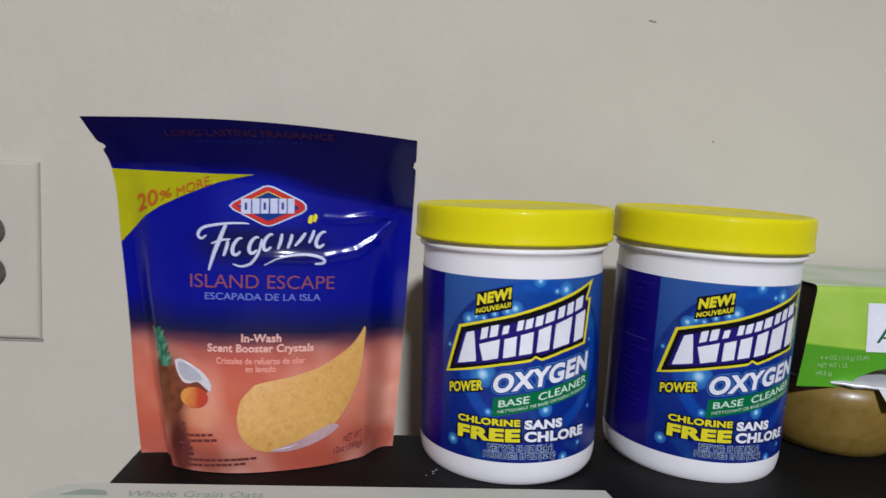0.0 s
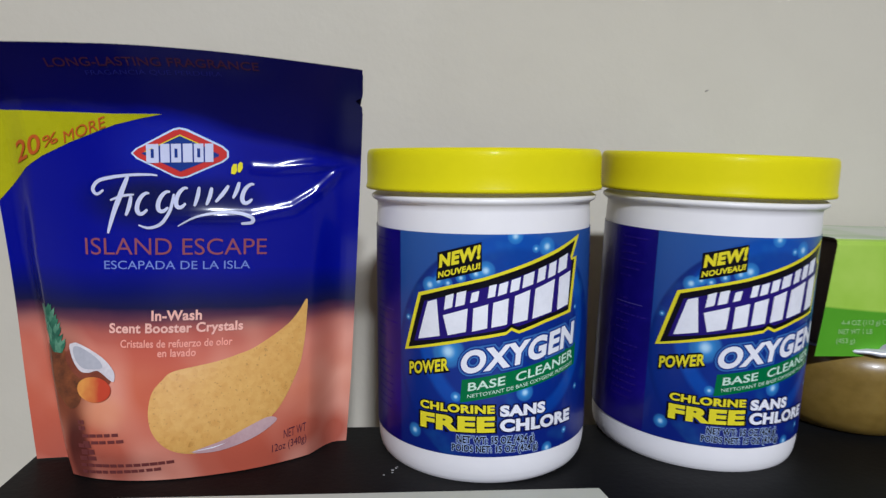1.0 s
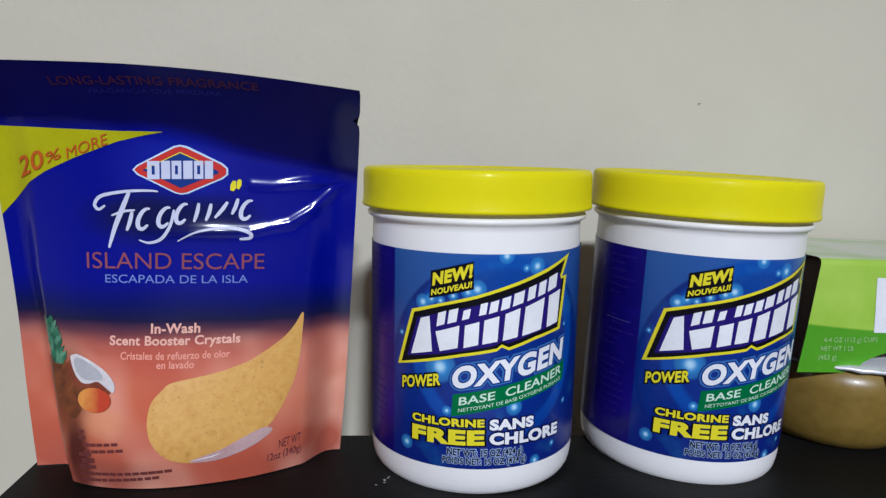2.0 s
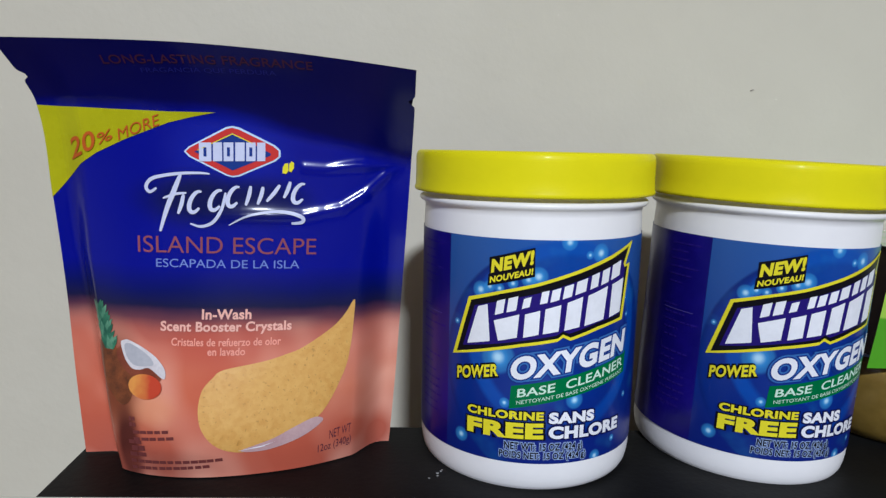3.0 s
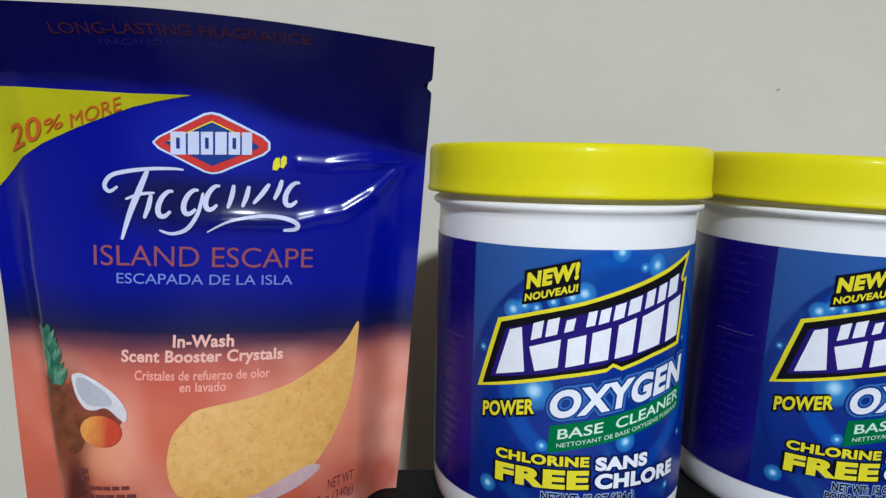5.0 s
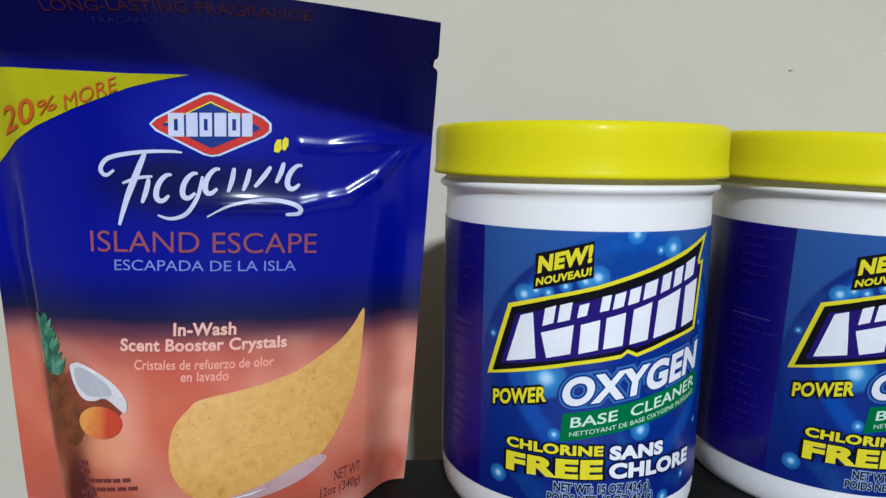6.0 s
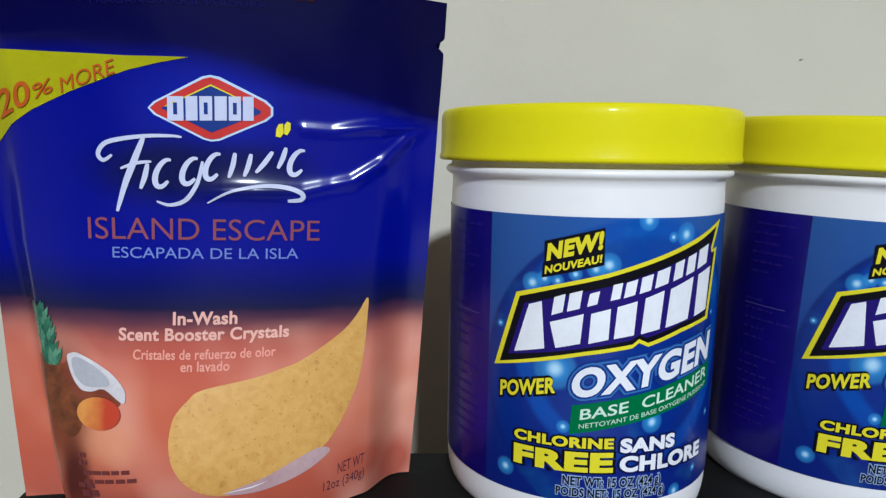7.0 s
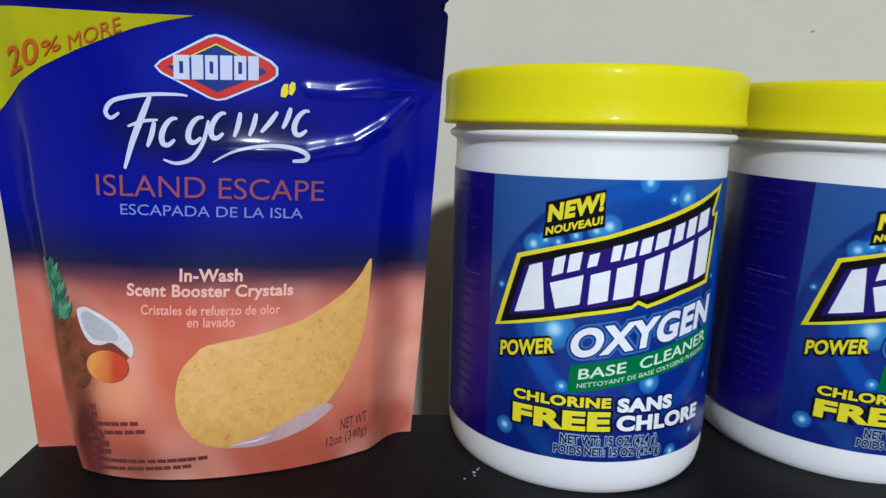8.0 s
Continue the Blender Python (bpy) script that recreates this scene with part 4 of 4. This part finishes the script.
    S.shape("rule_line", [(-78.0, 0.0602), (-59.0, 0.0602), (-59.0, 0.0605), (-78.0, 0.0605)], ink_rule, lab, L1, "thin pale rule")
    for k in range(6):
        z = 0.082 - k * 0.004
        S.shape("small_print", [(70.0, z), (80.0, z), (80.0, z + 0.0007), (70.0, z + 0.0007)], ink_faint, lab, L1)
    return j


jar = build_jar()
JAR_ONE = pose(0.0360, 0.3300, SHELF - 0.0003, 0.5, -1.8, 0.0)
JAR_TWO = pose(0.1294, 0.3358, SHELF - 0.0006, 1.5, 0, 1.3)
jar.matrix_world = JAR_ONE
second = copy_thing(jar, JAR_TWO)
second.scale = (1.0, 1.0, 1.017)
tagged(second, "white plastic jar with yellow lid, beside the fruit cups")


# ---------------------------------------------------------------- the fruit cup pack
def cup_pack():
    c = thing("fruit_cup_pack", pose(0.2585, 0.388, SHELF), "four cups of apple sauce in a green card sleeve", "fruit cups")
    prof = [(0, 0.0012), (0.020, 0.0010), (0.0235, 0.0), (0.0262, 0.0012), (0.0300, 0.006), (0.0335, 0.016), (0.0352, 0.028), (0.0358, 0.0395), (0.0, 0.0395)]
    prof = [(a * 1.14, b) for a, b in prof]
    lidp = [(0, 0.0400), (0.0385, 0.0400), (0.0388, 0.0408), (0.0383, 0.0416), (0.0, 0.0412)]
    lidp = [(a * 1.12, b) for a, b in lidp]
    for cx in (-0.0435, 0.0435):
        for cy in (-0.0345, 0.0375):
            cup = lathe_bm(prof, 64)
            bmesh.ops.translate(cup, verts=cup.verts[:], vec=(cx, cy, 0))
            ob = part("cup", cup, sauce, c, "clear cup full of brownish apple sauce", True)
            lid = lathe_bm(lidp, 64)
            for v in lid.verts:
                v.co.z += 0.0012 * noise.noise(v.co * 220 + Vector((cx * 90, cy * 90, 0)))
            bmesh.ops.translate(lid, verts=lid.verts[:], vec=(cx, cy, 0))
            part("foil_lid", lid, foil, ob, "crinkled foil lid", True)
            # pull tab folded down over the rim
            tab = grid_bm(12, 8, lambda a, b: Vector((cx + 0.004 + (a - 0.5) * 0.022 * (1 - 0.5 * b), cy - 0.0431 - 0.0022 * math.sin(b * 2.6) + 0.0007 * noise.noise(Vector((a * 5, b * 5, cx * 50))), 0.0405 - 0.0105 * b)))
            part("pull_tab", tab, foil, ob, "folded foil pull tab", True)
    # card sleeve, open at both ends
    prof_yz = [(-0.0698, 0.0385), (-0.0690, 0.0520), (-0.0680, 0.0640), (-0.0668, 0.0760), (-0.0660, 0.0845), (-0.0652, 0.0862), (-0.0632, 0.0872), (0.0, 0.0872), (0.066, 0.0830), (0.068, 0.0815), (0.0725, 0.0385)]
    length = [0.0]
    for (a, b), (p, q) in zip(prof_yz, prof_yz[1:]):
        length.append(length[-1] + math.hypot(p - a, q - b))

    def half(z):
        return 0.086 - (z - 0.0385) / 0.05 * 0.0085

    def sleeve_at(a, k, off=0.0):
        y, z = prof_yz[k]
        return Vector(((a * 2 - 1) * half(z), y - off, z + (off if k >= 5 else 0)))

    bm = bmesh.new()
    layer = bm.loops.layers.uv.new("UVMap")
    n = 40
    cols = [[bm.verts.new(sleeve_at(i / n, k)) for k in range(len(prof_yz))] for i in range(n + 1)]
    for i in range(n + 1):
        # lower front edge lifts over the rims
        t = abs((i / n * 2 - 1))
        lift = 0.0105 * max(0.0, math.sin(math.pi * min(1.0, max(0.0, (t - 0.08) / 0.62)))) ** 0.6
        cols[i][0].co.z += lift
        cols[i][1].co.z = max(cols[i][1].co.z, cols[i][0].co.z + 0.002)
        cols[i][-1].co.z += lift
    for i in range(n):
        for k in range(len(prof_yz) - 1):
            f = bm.faces.new((cols[i][k], cols[i + 1][k], cols[i + 1][k + 1], cols[i][k + 1]))
            for lp, (a, d) in zip(f.loops, ((i, k), (i + 1, k), (i + 1, k + 1), (i, k + 1))):
                lp[layer].uv = (a / n * 0.14, (cols[a][d].co.z - 0.0385) / 0.047 if d < 5 else 1.0 + (length[d] - length[5]) * 6 + 0.02)
    outer = part("sleeve", bm, green_card, c, "green printed card sleeve")
    bm = bmesh.new()
    cols = [[bm.verts.new(sleeve_at(0.004 + i / n * 0.992, k) + Vector((0, 0.0007 if k < 6 else -0.0007, -0.0007))) for k in range(len(prof_yz))] for i in range(n + 1)]
    for i in range(n + 1):
        t = abs((i / n * 2 - 1))
        lift = 0.0105 * max(0.0, math.sin(math.pi * min(1.0, max(0.0, (t - 0.08) / 0.62)))) ** 0.6 + 0.0009
        cols[i][0].co.z += lift
        cols[i][1].co.z = max(cols[i][1].co.z, cols[i][0].co.z + 0.002)
        cols[i][-1].co.z += lift
    for i in range(n):
        for k in range(len(prof_yz) - 1):
            bm.faces.new((cols[i][k], cols[i][k + 1], cols[i + 1][k + 1], cols[i + 1][k]))
    part("lining", bm, card_brown, c, "brown uncoated inside of the sleeve")
    # end flap inside the sleeve
    part("end_flap", grid_bm(4, 4, lambda a, b: Vector((-half(0.0415 + b * 0.044) + 0.004, -0.064 + a * 0.128, 0.0425 + b * 0.0425))), card_brown, c, "brown card end flap")

    def front_at(a, b, lift):
        for k in range(5):
            (y0, z0), (y1, z1) = prof_yz[k], prof_yz[k + 1]
            if z0 <= b <= z1 or k == 4:
                t = (b - z0) / (z1 - z0)
                return Vector((a, y0 + (y1 - y0) * t - lift, b))

    F = Surface(front_at, 1.0, 0.006)
    F.shape("white_panel", [(-0.052, 0.0560), (0.048, 0.0560), (0.048, 0.0795), (-0.052, 0.0795)], ink_white, outer, 0.0002, "white printed panel")
    F.shape("logo_block", [(-0.035, 0.0715), (0.025, 0.0715), (0.025, 0.0775), (-0.035, 0.0775)], ink_charcoal, outer, 0.0004, "black logo block")
    F.words("lettering", "Apple", (-0.047, 0.0605), (-0.0115, 0.0605), 0.0072, ink_forest, outer, 0.0004, 0.0, label="dark green lettering")
    F.words("lettering", "4-4 OZ (113 g) CUPS", (-0.075, 0.0515), (-0.050, 0.0520), 0.0021, ink_fern, outer, 0.0002, 0.0)
    F.words("lettering", "NET WT 1 LB", (-0.076, 0.0478), (-0.061, 0.0480), 0.0021, ink_fern, outer, 0.0002, 0.0)
    F.words("lettering", "(453 g)", (-0.0768, 0.0440), (-0.0685, 0.0441), 0.0021, ink_fern, outer, 0.0002, 0.0)


cup_pack()


# ---------------------------------------------------------------- the oats carton in front
def oats_carton():
    top = 0.0125
    c = thing("oats_carton", pose(0, 0, SHELF), "cream card carton for oats, lying flat on the shelf", "carton")
    outline = [(-0.146, 0.150), (0.070, 0.150), (0.0692, 0.2400), (0.0655, 0.2425), (0.0648, 0.2500), (0.0632, 0.2634), (-0.128, 0.2634), (-0.136, 0.2615), (-0.143, 0.2560), (-0.146, 0.248)]
    bm = bmesh.new()
    f = bm.faces.new([bm.verts.new((x, y, 0.0)) for x, y in outline])
    up = bmesh.ops.extrude_face_region(bm, geom=[f])
    bmesh.ops.translate(bm, verts=[v for v in up["geom"] if isinstance(v, bmesh.types.BMVert)], vec=(0, 0, top))
    bmesh.ops.recalc_face_normals(bm, faces=bm.faces[:])
    bmesh.ops.bevel(bm, geom=[e for e in bm.edges if min(v.co.z for v in e.verts) > top - 1e-6], offset=0.0012, segments=3, affect="EDGES")
    body = part("card_body", bm, carton_cream, c)
    T = Surface(lambda a, b, lift: Vector((a, b, top + lift)), 1.0, 0.05)
    T.words("lettering", "Whole Grain Oats", (-0.112, 0.2523), (-0.065, 0.2527), 0.0042, ink_grey_green, c, 0.0002, 0.0, label="grey-green lettering")
    T.shape("logo_shape", [(-0.134, 0.2530), (-0.118, 0.2530), (-0.120, 0.2565), (-0.128, 0.2575)], ink_grey_green, c, 0.0002, "faded green logo shape")
    T.words("lettering", "Honey", (-0.041, 0.2392), (-0.022, 0.2392), 0.0042, ink_amber, c, 0.0002, 0.0, label="faded amber lettering")
    T.shape("black_strip", [(0.020, 0.2380), (0.0615, 0.2380), (0.0615, 0.2440), (0.020, 0.2440)], ink_charcoal, c, 0.0002, "black printed strip")
    T.words("lettering", "NO MORE CLIPPING", (0.0215, 0.2392), (0.060, 0.2392), 0.0036, ink_white, c, 0.0004, 0.0, label="white lettering")


oats_carton()
